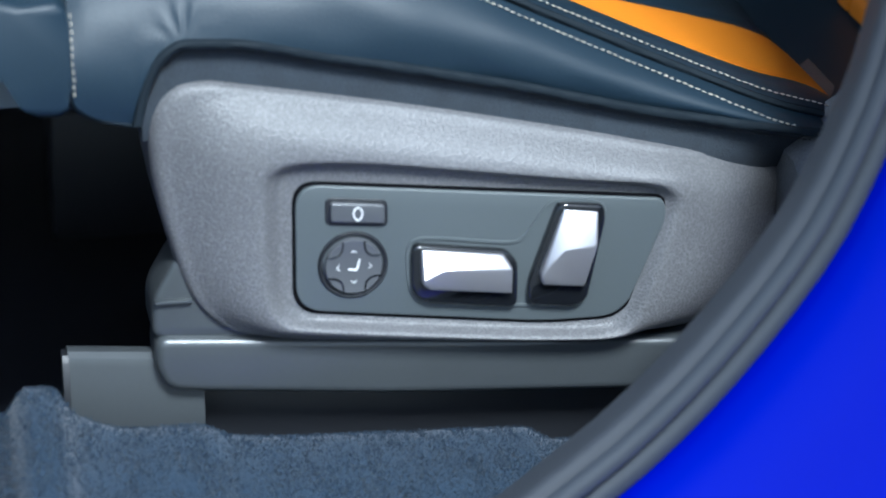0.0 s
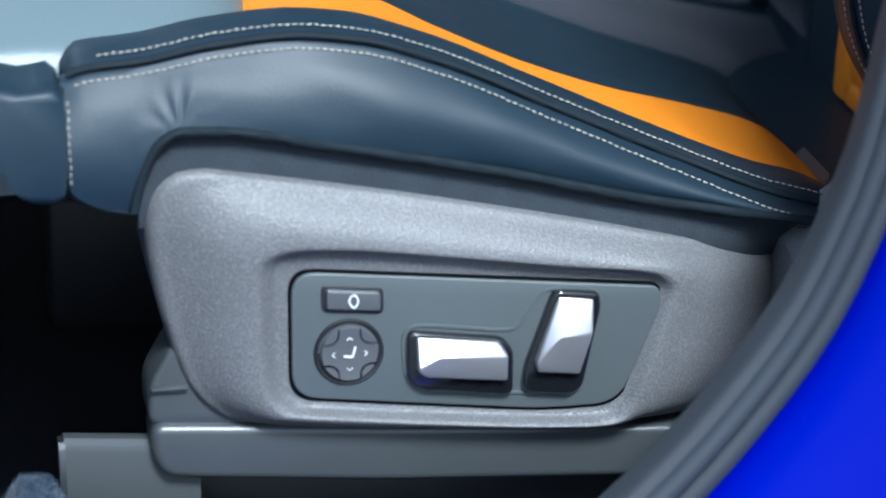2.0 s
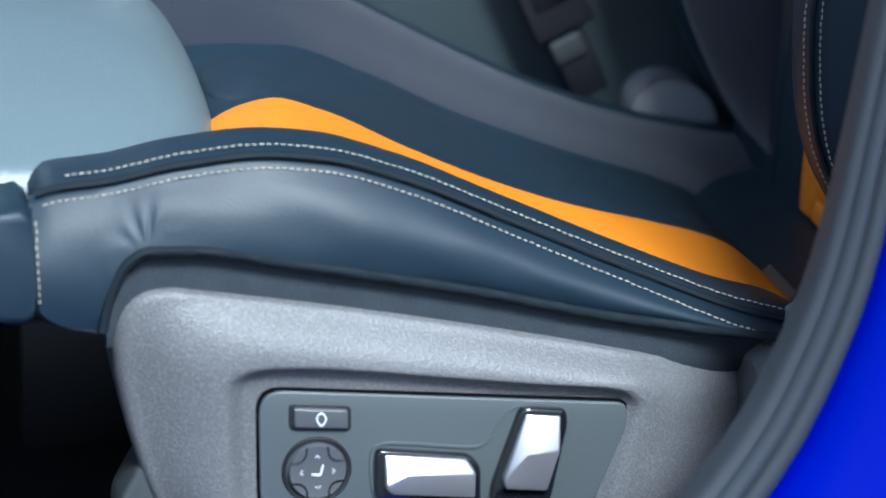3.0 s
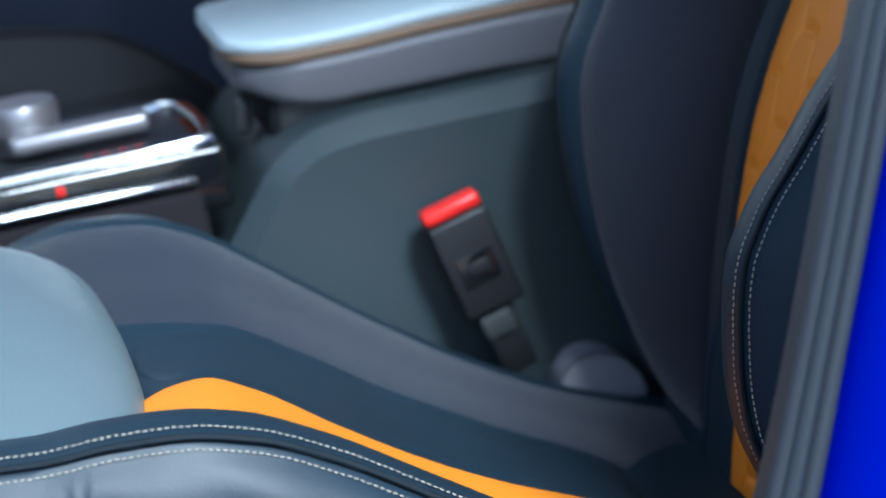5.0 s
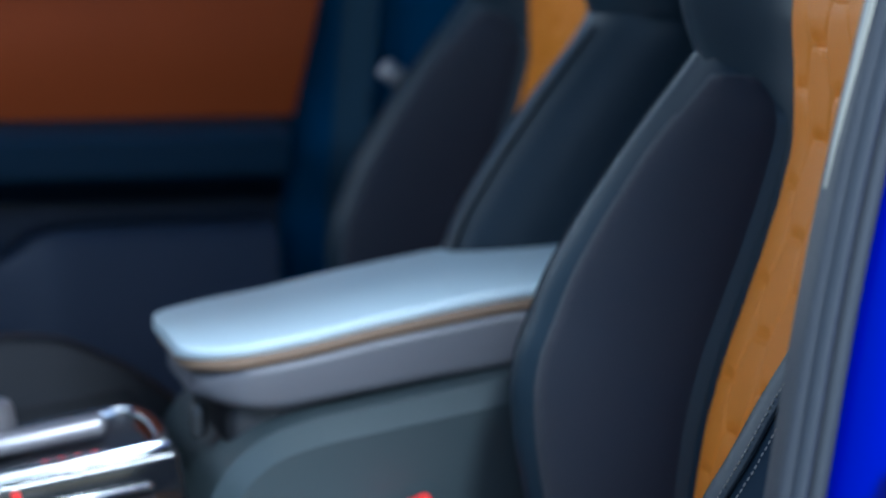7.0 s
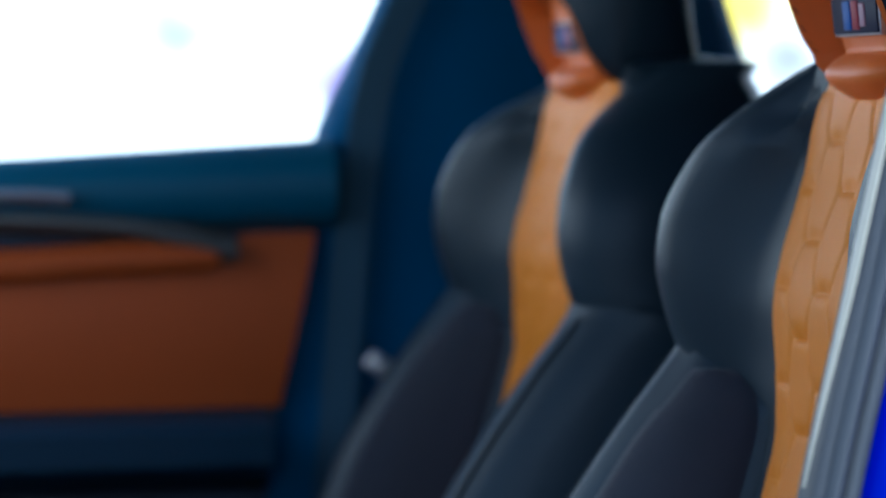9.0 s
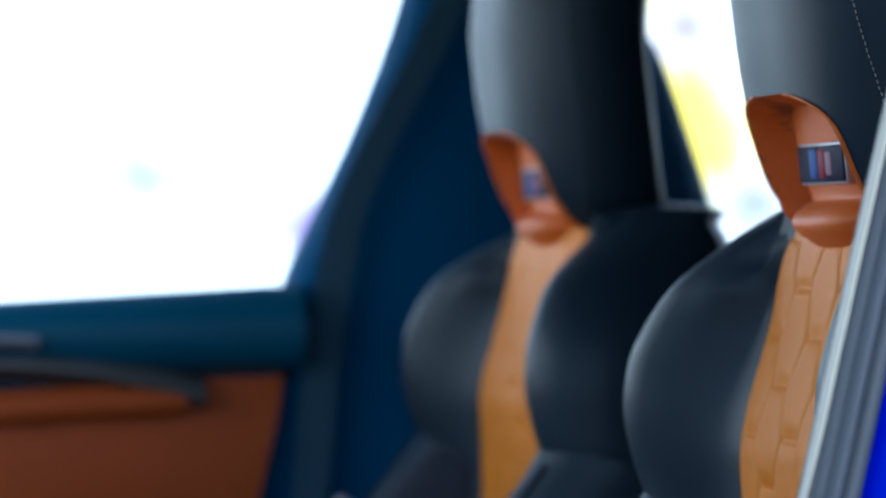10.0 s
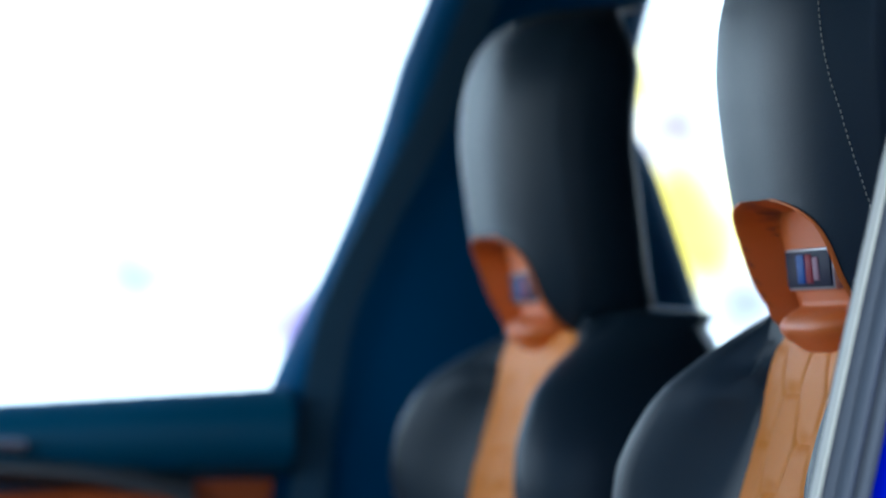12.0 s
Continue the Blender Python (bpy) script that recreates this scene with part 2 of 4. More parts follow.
def glass_material():
    m = bpy.data.materials.new("window_glass")
    m.use_nodes = True
    b = m.node_tree.nodes["Principled BSDF"]
    b.inputs["Base Color"].default_value = (0.93, 0.97, 0.96, 1)
    b.inputs["Roughness"].default_value = 0.0
    b.inputs["IOR"].default_value = 1.05
    b.inputs["Transmission Weight"].default_value = 1.0
    return m


glass = glass_material()

# ---- ground and distance ----


def ground():
    bm = bmesh.new()
    box(bm, (-300, -300, -0.2), (300, 300, 0.0), 0)
    tagged(mesh_object("ground", bm, low_bounce_ground), "unseen ground round the parked car, dark to limit bounce light", "ground", kind="structure")


def backdrop():
    # the sheet emits: daylight on the distant street is put into its glow
    m = bpy.data.materials.new("glowing_distance")
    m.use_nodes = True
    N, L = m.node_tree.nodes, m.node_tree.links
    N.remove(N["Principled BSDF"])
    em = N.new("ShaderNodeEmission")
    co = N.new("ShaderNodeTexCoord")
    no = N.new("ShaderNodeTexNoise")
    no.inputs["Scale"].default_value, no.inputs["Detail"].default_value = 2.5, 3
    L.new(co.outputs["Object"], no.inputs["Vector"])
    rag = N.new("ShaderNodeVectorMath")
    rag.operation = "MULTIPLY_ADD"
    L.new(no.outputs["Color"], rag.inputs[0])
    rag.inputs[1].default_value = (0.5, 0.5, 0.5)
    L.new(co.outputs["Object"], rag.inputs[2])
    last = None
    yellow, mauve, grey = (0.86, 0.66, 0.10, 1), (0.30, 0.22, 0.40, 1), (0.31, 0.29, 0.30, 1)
    # yellow trees, mauve and grey blurs: place, size, colour
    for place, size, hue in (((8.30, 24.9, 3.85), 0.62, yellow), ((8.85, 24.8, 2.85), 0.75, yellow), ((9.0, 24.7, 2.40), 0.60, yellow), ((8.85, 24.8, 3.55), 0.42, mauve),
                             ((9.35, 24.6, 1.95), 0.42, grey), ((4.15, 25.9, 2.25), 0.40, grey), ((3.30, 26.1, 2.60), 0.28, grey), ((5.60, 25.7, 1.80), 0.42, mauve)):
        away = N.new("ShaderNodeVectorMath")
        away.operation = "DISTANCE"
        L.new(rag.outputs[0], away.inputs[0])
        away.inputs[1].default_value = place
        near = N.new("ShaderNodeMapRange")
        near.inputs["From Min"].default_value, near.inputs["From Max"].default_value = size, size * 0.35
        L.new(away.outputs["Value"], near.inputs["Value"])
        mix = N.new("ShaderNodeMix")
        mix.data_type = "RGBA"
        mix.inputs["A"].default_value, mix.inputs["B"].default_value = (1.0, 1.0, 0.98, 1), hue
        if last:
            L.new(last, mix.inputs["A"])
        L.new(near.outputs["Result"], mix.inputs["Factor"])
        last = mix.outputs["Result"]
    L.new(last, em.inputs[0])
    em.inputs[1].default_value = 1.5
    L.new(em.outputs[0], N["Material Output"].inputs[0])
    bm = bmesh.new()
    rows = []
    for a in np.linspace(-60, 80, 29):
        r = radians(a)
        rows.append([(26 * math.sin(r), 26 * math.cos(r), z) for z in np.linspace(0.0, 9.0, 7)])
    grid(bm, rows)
    tagged(mesh_object("backdrop", bm, m), "glowing backdrop for an overexposed street and yellow trees far behind the car", "distance", kind="structure")


ground()
backdrop()

# ---- the car's shell ----
# x runs to the rear of the car, y to its far side
SEAL = [(-0.60, 0.47), (-0.30, 0.475), (-0.12, 0.495), (-0.03, 0.535), (0.020, 0.571), (0.072, 0.612), (0.119, 0.660), (0.163, 0.717), (0.189, 0.768), (0.206, 0.815),
        (0.220, 0.880), (0.234, 0.960), (0.247, 1.040), (0.260, 1.120), (0.276, 1.200), (0.293, 1.271), (0.310, 1.345), (0.338, 1.463), (0.372, 1.60), (0.41, 1.74), (0.46, 1.90)]


def swept(bm, profile, n=90):
    """The door opening's edge: a profile of (out, y) carried along it, out pointing to the body side."""
    pts = curve([(x, 0, z) for x, z in SEAL], n)
    rows = []
    for i, p in enumerate(pts):
        t = (pts[min(i + 1, n - 1)] - pts[max(i - 1, 0)]).normalized()
        o = Vector((t.z, 0, -t.x))
        w = 0.40 + 0.14 * (1 - min(max((p.z - 0.60) / 0.32, 0), 1))
        rows.append([p + o * a * w + Vector((0, y, 0)) for a, y in profile])
    grid(bm, rows, ring=True, caps=True)


def arc(cx, cy, r, a0, a1, n=7):
    return [(cx + r * math.cos(radians(a0 + (a1 - a0) * k / n)), cy + r * math.sin(radians(a0 + (a1 - a0) * k / n))) for k in range(n + 1)]


def near_pillar():
    line = curve([(x, 0, z) for x, z in SEAL], 90)
    ob = thing("door_pillar", (0.25, -0.45, 0.47), "blue painted car door pillar edged with a grey rubber weather seal", "car pillar")
    bm = bmesh.new()
    swept(bm, [(0.001, -0.392), (0.001, -0.408), (0.003, -0.4125), (0.007, -0.4145), (0.018, -0.4165), (0.022, -0.413), (0.024, -0.392)])
    part("pillar_trim", bm, seal_lip, ob, "hard grey plastic edge trim")
    bm = bmesh.new()
    swept(bm, [(0.014, -0.40), (0.0145, -0.415), (0.018, -0.4195), (0.024, -0.4220), (0.031, -0.4228), (0.036, -0.4215), (0.0385, -0.417), (0.040, -0.405)])
    part("inner_seal", bm, rubber, ob, "soft grey rubber bead")
    bm = bmesh.new()
    swept(bm, [(0.0395, -0.40)] + [(a, -0.408 + 0.6 * (b + 0.408)) for a, b in arc(0.0568, -0.408, 0.0172, 180, 360, 14)] + [(0.074, -0.40)])
    part("outer_seal", bm, rubber, ob, "wide grey rubber lip")
    # added strip: a painted highlight on the trim edge, tapering out downwards
    bm = bmesh.new()
    rows = []
    for p, q in zip(line, line[1:]):
        if p.z > 1.16:
            t = (q - p).normalized()
            o = Vector((t.z, 0, -t.x))
            k = min(1.0, 0.15 + (p.z - 1.16) / 0.16)
            rows.append([p + o * a * k + Vector((0, -0.399 + (y + 0.399) * k, 0)) for a, y in ((-0.0012, -0.399), (-0.0012, -0.4085), (-0.0004, -0.4105), (0.0006, -0.4100), (0.0008, -0.4085), (0.0008, -0.399))])
    grid(bm, rows, ring=True, caps=True)
    part("edge_highlight", bm, highlight_pale, ob, "thin pale strip for the highlight on the trim's upper edge")
    # the painted jamb
    pts = curve([(x, 0, z) for x, z in SEAL], 80)
    bm = bmesh.new()
    rows = []
    for i, p in enumerate(pts):
        t = (pts[min(i + 1, 79)] - pts[max(i - 1, 0)]).normalized()
        o = Vector((t.z, 0, -t.x))
        w = 0.40 + 0.14 * (1 - min(max((p.z - 0.60) / 0.32, 0), 1))
        a = p + o * 0.066 * w
        row = []
        for d, y in ((0.0, -0.39), (0.0, -0.41), (0.004, -0.424), (0.02, -0.438), (0.05, -0.452), (0.10, -0.47), (0.16, -0.50), (0.19, -0.56), (0.20, -0.62)):
            q = a + o * d
            row.append((q.x, y, min(q.z, 1.90)))
        rows.append(row)
    grid(bm, rows)
    part("jamb", bm, paint, ob, "glossy deep blue painted door jamb", 60)
    bm = bmesh.new()
    box(bm, (0.292, -0.478, 1.018), (0.325, -0.452, 1.046), 0.006)
    box(bm, (0.300, -0.490, 1.026), (0.306, -0.470, 1.038), 0.002)
    part("striker", bm, steel, ob, "small grey metal door striker")


def shell():
    def skin(x, y):
        return 1.96 - 0.10 * max((x - 1.2) / 1.1, 0) ** 2 - 0.05 * abs((y - 0.42) / 0.9) ** 4 - (0.12 * ((-x + 0.1) / 0.45) ** 2 if x < 0.1 else 0)
    bm = bmesh.new()
    sheet(bm, [[(x, y, skin(x, y)) for y in np.linspace(-0.48, 1.36, 13)] for x in np.linspace(-0.35, 2.3, 20)], (0, 0, -1), -0.05)
    tagged(mesh_object("ceiling", bm, headliner), "grey cloth headliner under the car's roof", "headliner", kind="structure")
    # unseen blocker, full height to stop skylight from the rear
    bm = bmesh.new()
    box(bm, (1.55, -0.46, 0.40), (1.65, 1.34, 1.93), 0.03)
    tagged(mesh_object("wall_rear", bm, trim_dark), "unseen dark wall behind the seats that keeps skylight out", "car interior", kind="structure")
    # unseen blocker in place of the rear door, window height included
    bm = bmesh.new()
    box(bm, (0.56, -0.47, 0.40), (1.55, -0.43, 1.93), 0.01)
    tagged(mesh_object("wall_near", bm, trim_dark), "unseen dark wall behind the pillar that keeps skylight out", "car interior", kind="structure")
    bm = bmesh.new()
    box(bm, (-1.05, -0.44, 0.42), (-0.98, 1.34, 1.18), 0.02)
    box(bm, (-1.0, -0.42, 0.90), (-0.50, 1.30, 1.20), 0.06, seg=4)
    box(bm, (-1.0, -0.44, 0.42), (-0.50, -0.41, 1.10), 0.008)
    tagged(mesh_object("wall_front", bm, trim_dark), "dark bulkhead and dashboard in front of the seats", "car interior", kind="structure")
    # the carpet, a raised bed under the rails, deep in the footwell
    bm = bmesh.new()
    rng = random.Random(4)
    edge = fn((-0.45, 0.44), (-0.30, 0.47), (-0.275, 0.535), (-0.262, 0.582), (-0.250, 0.597), (-0.236, 0.596), (-0.222, 0.578), (-0.19, 0.566), (-0.15, 0.5645), (-0.127, 0.5555),
              (-0.03, 0.549), (0.048, 0.545), (0.066, 0.536), (0.1, 0.534), (0.4, 0.53))
    rows = []
    for x in np.linspace(-0.46, 0.42, 221):
        z = edge(x)
        row = []
        for s, y in enumerate((-0.262, -0.268, -0.276, -0.286, -0.30, -0.315, -0.33, -0.345, -0.36, -0.375, -0.39, -0.405, -0.42)):
            drop = (0.012, 0.004, 0.0, 0.001, 0.004, 0.008, 0.013, 0.02, 0.028, 0.037, 0.048, 0.06, 0.075)[s]
            row.append((x, y, z - drop + noise.noise((x * 90, y * 90, 0)) * 0.0012 + rng.uniform(-0.0006, 0.0006)))
        rows.append(row)
    sheet(bm, rows, (0, 0, 1), 0.03)
    ob = mesh_object("carpet", bm, carpet_mat, 80)
    tagged(ob, "dark blue-grey cut-pile carpet on the sill bed", "carpet", kind="structure")
    bm = bmesh.new()
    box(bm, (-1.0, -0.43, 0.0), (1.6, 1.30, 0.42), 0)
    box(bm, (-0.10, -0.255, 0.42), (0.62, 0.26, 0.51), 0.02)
    tagged(mesh_object("floor", bm, floor_mat), "carpeted car floor, near black with the footwell's shade in its colour", "carpet", kind="structure")
    # sill under the door opening
    bm = bmesh.new()
    box(bm, (-1.2, -0.62, 0.22), (0.75, -0.42, 0.46), 0.03, seg=3)
    tagged(mesh_object("door_sill", bm, paint), "blue painted sill below the open door", "car sill", kind="structure")


def pile():
    """Tufts that stand up from the carpet's bed."""
    rng = random.Random(9)
    edge = fn((-0.262, 0.582), (-0.250, 0.597), (-0.236, 0.596), (-0.222, 0.578), (-0.19, 0.566), (-0.15, 0.5645), (-0.127, 0.5555), (-0.03, 0.549), (0.048, 0.545), (0.066, 0.536), (0.1, 0.534), (0.4, 0.53))
    fall = fn((-0.42, 0.075), (-0.39, 0.048), (-0.36, 0.028), (-0.33, 0.013), (-0.30, 0.004), (-0.276, 0.0), (-0.262, 0.012))
    V, F = [], []
    for _ in range(34000):
        x, y = rng.uniform(-0.275, 0.12), rng.uniform(-0.385, -0.265)
        z = edge(x) - fall(y)
        h, w = rng.uniform(0.0012, 0.0024), rng.uniform(0.0004, 0.0007)
        lx, ly = rng.gauss(0, 0.0012), rng.gauss(-0.0004, 0.0012)
        k, a = len(V), rng.uniform(0, 6.28)
        for q in range(3):
            V.append((x + w * math.cos(a + q * 2.1), y + w * math.sin(a + q * 2.1), z - 0.001))
        V.append((x + lx, y + ly, z + h))
        F += [(k, k + 1, k + 3), (k + 1, k + 2, k + 3), (k + 2, k, k + 3)]
    me = bpy.data.meshes.new("carpet_pile")
    me.from_pydata(V, [], F)
    me.materials.append(carpet_mat)
    tagged(new("carpet_pile", me), "short upright tufts of the blue-grey carpet", "carpet", kind="stuff")


near_pillar()
shell()

# ---- seats ----
crest_near = fn((-0.216, 0.829), (-0.204, 0.833), (-0.169, 0.836), (-0.13, 0.843), (-0.085, 0.8465), (-0.044, 0.842), (0.003, 0.827), (0.072, 0.795), (0.142, 0.762), (0.213, 0.731), (0.242, 0.722), (0.28, 0.70), (0.34, 0.67), (0.42, 0.66))
crest_far = fn((-0.22, 0.82), (-0.161, 0.852), (-0.137, 0.865), (-0.10, 0.876), (-0.06, 0.878), (-0.019, 0.868), (0.022, 0.847), (0.063, 0.823), (0.126, 0.788), (0.191, 0.756), (0.256, 0.732), (0.336, 0.714), (0.42, 0.70))
mid_near = fn((-0.22, 0.80), (-0.095, 0.822), (-0.05, 0.831), (-0.018, 0.821), (0.037, 0.793), (0.093, 0.767), (0.15, 0.746), (0.208, 0.730), (0.251, 0.716), (0.275, 0.695), (0.30, 0.668), (0.42, 0.62))
mid_far = fn((-0.22, 0.79), (-0.073, 0.824), (-0.019, 0.821), (0.04, 0.798), (0.10, 0.768), (0.181, 0.735), (0.264, 0.704), (0.30, 0.68), (0.42, 0.64))
lumbar = fn((0.60, 0.345), (0.70, 0.346), (0.819, 0.355), (0.893, 0.364), (0.938, 0.371), (0.99, 0.384), (1.03, 0.398), (1.081, 0.416), (1.121, 0.428), (1.161, 0.4355), (1.202, 0.435), (1.242, 0.433), (1.27, 0.437), (1.306, 0.447), (1.341, 0.457), (1.377, 0.464), (1.42, 0.478))
wing = fn((1.09, 0.425), (1.13, 0.424), (1.16, 0.416), (1.20, 0.396), (1.241, 0.381), (1.274, 0.3755), (1.303, 0.378), (1.332, 0.388), (1.356, 0.402), (1.377, 0.428), (1.395, 0.462), (1.412, 0.50))
bol_far = fn((0.64, 0.40), (0.697, 0.360), (0.734, 0.329), (0.78, 0.302), (0.833, 0.279), (0.885, 0.264), (0.932, 0.2555), (0.962, 0.2535), (0.987, 0.257), (1.016, 0.268), (1.044, 0.279), (1.082, 0.301), (1.119, 0.326), (1.16, 0.356), (1.189, 0.379), (1.213, 0.397))
bol_near = fn((0.64, 0.36), (0.72, 0.314), (0.76, 0.288), (0.787, 0.273), (0.808, 0.262), (0.832, 0.254), (0.865, 0.2495), (0.90, 0.2485), (0.925, 0.2505), (0.945, 0.257), (0.965, 0.266), (0.989, 0.281), (1.024, 0.301), (1.054, 0.320), (1.081, 0.337), (1.14, 0.37), (1.213, 0.410))


def top_height(x):
    n, f, a, c = crest_near(x), crest_far(x), mid_near(x), mid_far(x)
    return fn((-0.245, n), (-0.222, n + 0.0065), (-0.195, n + 0.004), (-0.16, min(a, n - 0.006)), (-0.06, a), (0.01, a * 0.6 + c * 0.4 - 0.003), (0.08, c),
              (0.13, c * 0.62 + f * 0.38), (0.18, c * 0.18 + f * 0.82), (0.207, f - 0.0015), (0.222, f - 0.002), (0.245, f - 0.014), (0.258, f - 0.03))


def pad(bm, f, x0, x1, ya, yb, lift, nx=60, ny=16, taper=0.03):
    """A panel sewn on the cushion's top between the lines ya(x) and yb(x), its rim rolled under."""
    rows = []
    for i in range(nx + 1):
        u = i / nx
        x = x0 + (x1 - x0) * u
        e = min(1, (min(u, 1 - u) * (x1 - x0)) / taper) if taper else 1
        k = math.sqrt(max(1 - (1 - e) ** 2, 0.0))
        h = f(x)
        a, b = ya(x), yb(x)
        m = (a + b) / 2
        row = []
        for j in range(ny + 1):
            s = 2 * j / ny - 1
            y = m + s * (b - a) / 2 * max(k, 0.02)
            roll = (1 - abs(s) ** 6) * min(1, k * 1.5)
            row.append((x, y, h(y) + lift * roll - 0.0015 * (1 - roll)))
        rows.append(row)
    sheet(bm, rows, (0, 0, 1), 0.004)


def quilt(y, z):
    """Height of the quilted panel: 0 in a seam, 1 in the middle of a long hexagon, with a deep tuck at each lower tip."""
    w, h = 0.041, 0.068
    cells = []
    c0 = round(y / w)
    for c in (c0 - 1, c0, c0 + 1):
        off = 0.5 * h if c % 2 else 0.0
        r0 = round((z - off) / h)
        for r in (r0 - 1, r0, r0 + 1):
            dx, dz = abs(y - c * w) / w, (z - off - r * h) / h
            cells.append((max(abs(dz), dx * 0.95 + abs(dz) * 0.5), dx, dz))
    cells.sort()
    gap = cells[1][0] - cells[0][0]
    tuck = math.exp(-((cells[0][2] + 0.46) / 0.09) ** 2 - (cells[0][1] / 0.34) ** 2)
    return 1 - 0.65 * math.exp(-gap * 13.0) - 0.75 * tuck


def seat(dy, base, label, outer):
    ob = thing("car_seat", base, label, "car seat", "front car seats")
    nearc = bol_near if outer else bol_far
    sx = 0.0 if outer else 0.012
    tops = {}

    def f(x):
        k = round(x * 4000)
        if k not in tops:
            tops[k] = top_height(k / 4000)
        return tops[k]

    def P(x, y, z):
        return (x + sx, y + dy, z)

    def moved(bm):
        bmesh.ops.translate(bm, verts=bm.verts[:], vec=(sx, dy, 0))
        return bm

    # cushion body
    bm = bmesh.new()
    ys = [-0.245, -0.24, -0.233, -0.226, -0.218, -0.21, -0.2, -0.19, -0.18, -0.165, -0.15] + list(np.linspace(-0.13, 0.12, 16)) + [0.14, 0.155, 0.17, 0.18, 0.19, 0.2, 0.207, 0.215, 0.222, 0.23, 0.238, 0.245, 0.252, 0.258]
    rows = []
    for x in np.linspace(-0.2145, 0.42, 130):
        h = f(x)
        front = max(0.0, 1 - (x + 0.2145) / 0.012)
        zb = 0.752 - 0.11 * min(max((x + 0.175) / 0.06, 0), 1) + 0.055 * min(max((x - 0.10) / 0.05, 0), 1)
        row = [(x, -0.230, zb), (x, -0.238, zb + 0.004), (x, -0.242, h(-0.245) - 0.03), (x, -0.243, h(-0.245) - 0.010), (x, -0.244, h(-0.245) - 0.004)]
        row += [(x, y, h(y) - 0.006 * front ** 2) for y in ys]
        row += [(x, 0.264, h(0.258) - 0.02), (x, 0.262, zb + 0.006), (x, 0.25, zb)]
        rows.append(row)
    grid(bm, rows, ring=True, caps=True)
    part("seat_cushion", moved(bm), leather, ob, "dark blue-grey leather cushion with raised side bolsters", 60)
    bm = bmesh.new()
    ya = fn((-0.12, -0.15), (-0.05, -0.168), (0.1, -0.172), (0.32, -0.165))
    yb = fn((-0.12, -0.085), (-0.09, -0.07), (0.0, -0.058), (0.2, -0.058), (0.26, -0.066), (0.285, -0.10), (0.32, -0.15))
    pad(bm, f, -0.101, 0.296, ya, yb, 0.004, nx=90)
    part("orange_panel", moved(bm), orange, ob, "bright orange leather strip along the bolster", 60)
    bm = bmesh.new()
    pad(bm, f, -0.088, 0.405, lambda x: yb(x) + 0.003, fn((-0.1, 0.07), (0.0, 0.085), (0.3, 0.085)), 0.002, nx=70)
    part("centre_panel", moved(bm), leather, ob, "dark leather seat centre", 60)
    bm = bmesh.new()
    pad(bm, f, -0.19, 0.405, fn((-0.2, 0.085), (0.3, 0.093)), fn((-0.2, 0.200), (0.35, 0.203)), 0.002, nx=70)
    part("suede_panel", moved(bm), suede, ob, "charcoal suede inner face of the bolster", 60)
    # thigh support
    bm = bmesh.new()
    prof = fn((-0.33, 0.83), (-0.31, 0.872), (-0.27, 0.888), (-0.22, 0.889), (-0.178, 0.885), (-0.141, 0.877), (-0.112, 0.864), (-0.096, 0.848), (-0.088, 0.828), (-0.0845, 0.80), (-0.084, 0.76))
    xs = list(np.linspace(-0.33, -0.12, 16)) + [-0.112, -0.105, -0.1, -0.096, -0.092, -0.089, -0.0865, -0.085, -0.0845, -0.084]
    rows = []
    for x in xs:
        row = [(x, -0.215, 0.75)]
        for y in np.linspace(-0.215, 0.185, 31):
            s = (y + 0.015) / 0.2
            near = fn((-0.215, 0.058), (-0.18, 0.038), (-0.12, 0.016), (-0.05, 0.003), (0.0, 0.0), (0.1, 0.0), (0.15, 0.006), (0.185, 0.03))
            row.append((x + 0.012 * (1 - abs(s) ** 3) - 0.012, y, prof(x) - near(y)))
        row.append((x, 0.185, 0.75))
        rows.append(row)
    grid(bm, rows, ring=True, caps=True)
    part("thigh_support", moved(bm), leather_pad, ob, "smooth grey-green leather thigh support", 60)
    bm = bmesh.new()
    front = [(-0.2165, 0.826), (-0.24, 0.829), (-0.27, 0.838), (-0.31, 0.846), (-0.335, 0.835), (-0.338, 0.81), (-0.30, 0.80), (-0.265, 0.795), (-0.248, 0.778), (-0.238, 0.760), (-0.222, 0.757), (-0.2165, 0.765)]
    rows = []
    for y, k in ((-0.268, 0.80), (-0.266, 0.90), (-0.26, 0.97), (-0.25, 1.0), (-0.1, 1.0), (0.1, 1.0), (0.24, 1.0), (0.252, 0.95), (0.256, 0.85)):
        rows.append([Vector((-0.27 + (p.x + 0.27) * (k if p.x < -0.23 else 1), y, 0.80 + (p.z - 0.80) * k)) for p in curve([(x, 0, z) for x, z in front], 44, closed=True)])
    grid(bm, rows, ring=True, caps=True)
    part("thigh_front", moved(bm), leather, ob, "dark leather front roll of the thigh support", 50)

    # backrest: core with shoulder wings
    bm = bmesh.new()
    rows = []
    for z in np.linspace(0.62, 1.415, 90):
        xi = lumbar(z)
        xw = wing(z) if z > 1.1 else xi - 0.008
        s = min(max((z - 1.25) / 0.165, 0), 1)
        c = 0.2 - 0.075 * s ** 2.4
        k = c / 0.2
        pr = fn((0.0, xi + 0.004), (0.105, xi + 0.002), (0.118, xi - 0.001), (0.14 * k, xi * 0.72 + xw * 0.28), (0.172 * k, xi * 0.2 + xw * 0.8), (0.192 * k, xw + 0.001), (0.203 * k, xw + 0.001), (0.22 * k, xw + 0.008), (0.24 * k, xw + 0.03), (0.25 * k, xw + 0.06))
        back_by = 0.0 if outer else 0.014
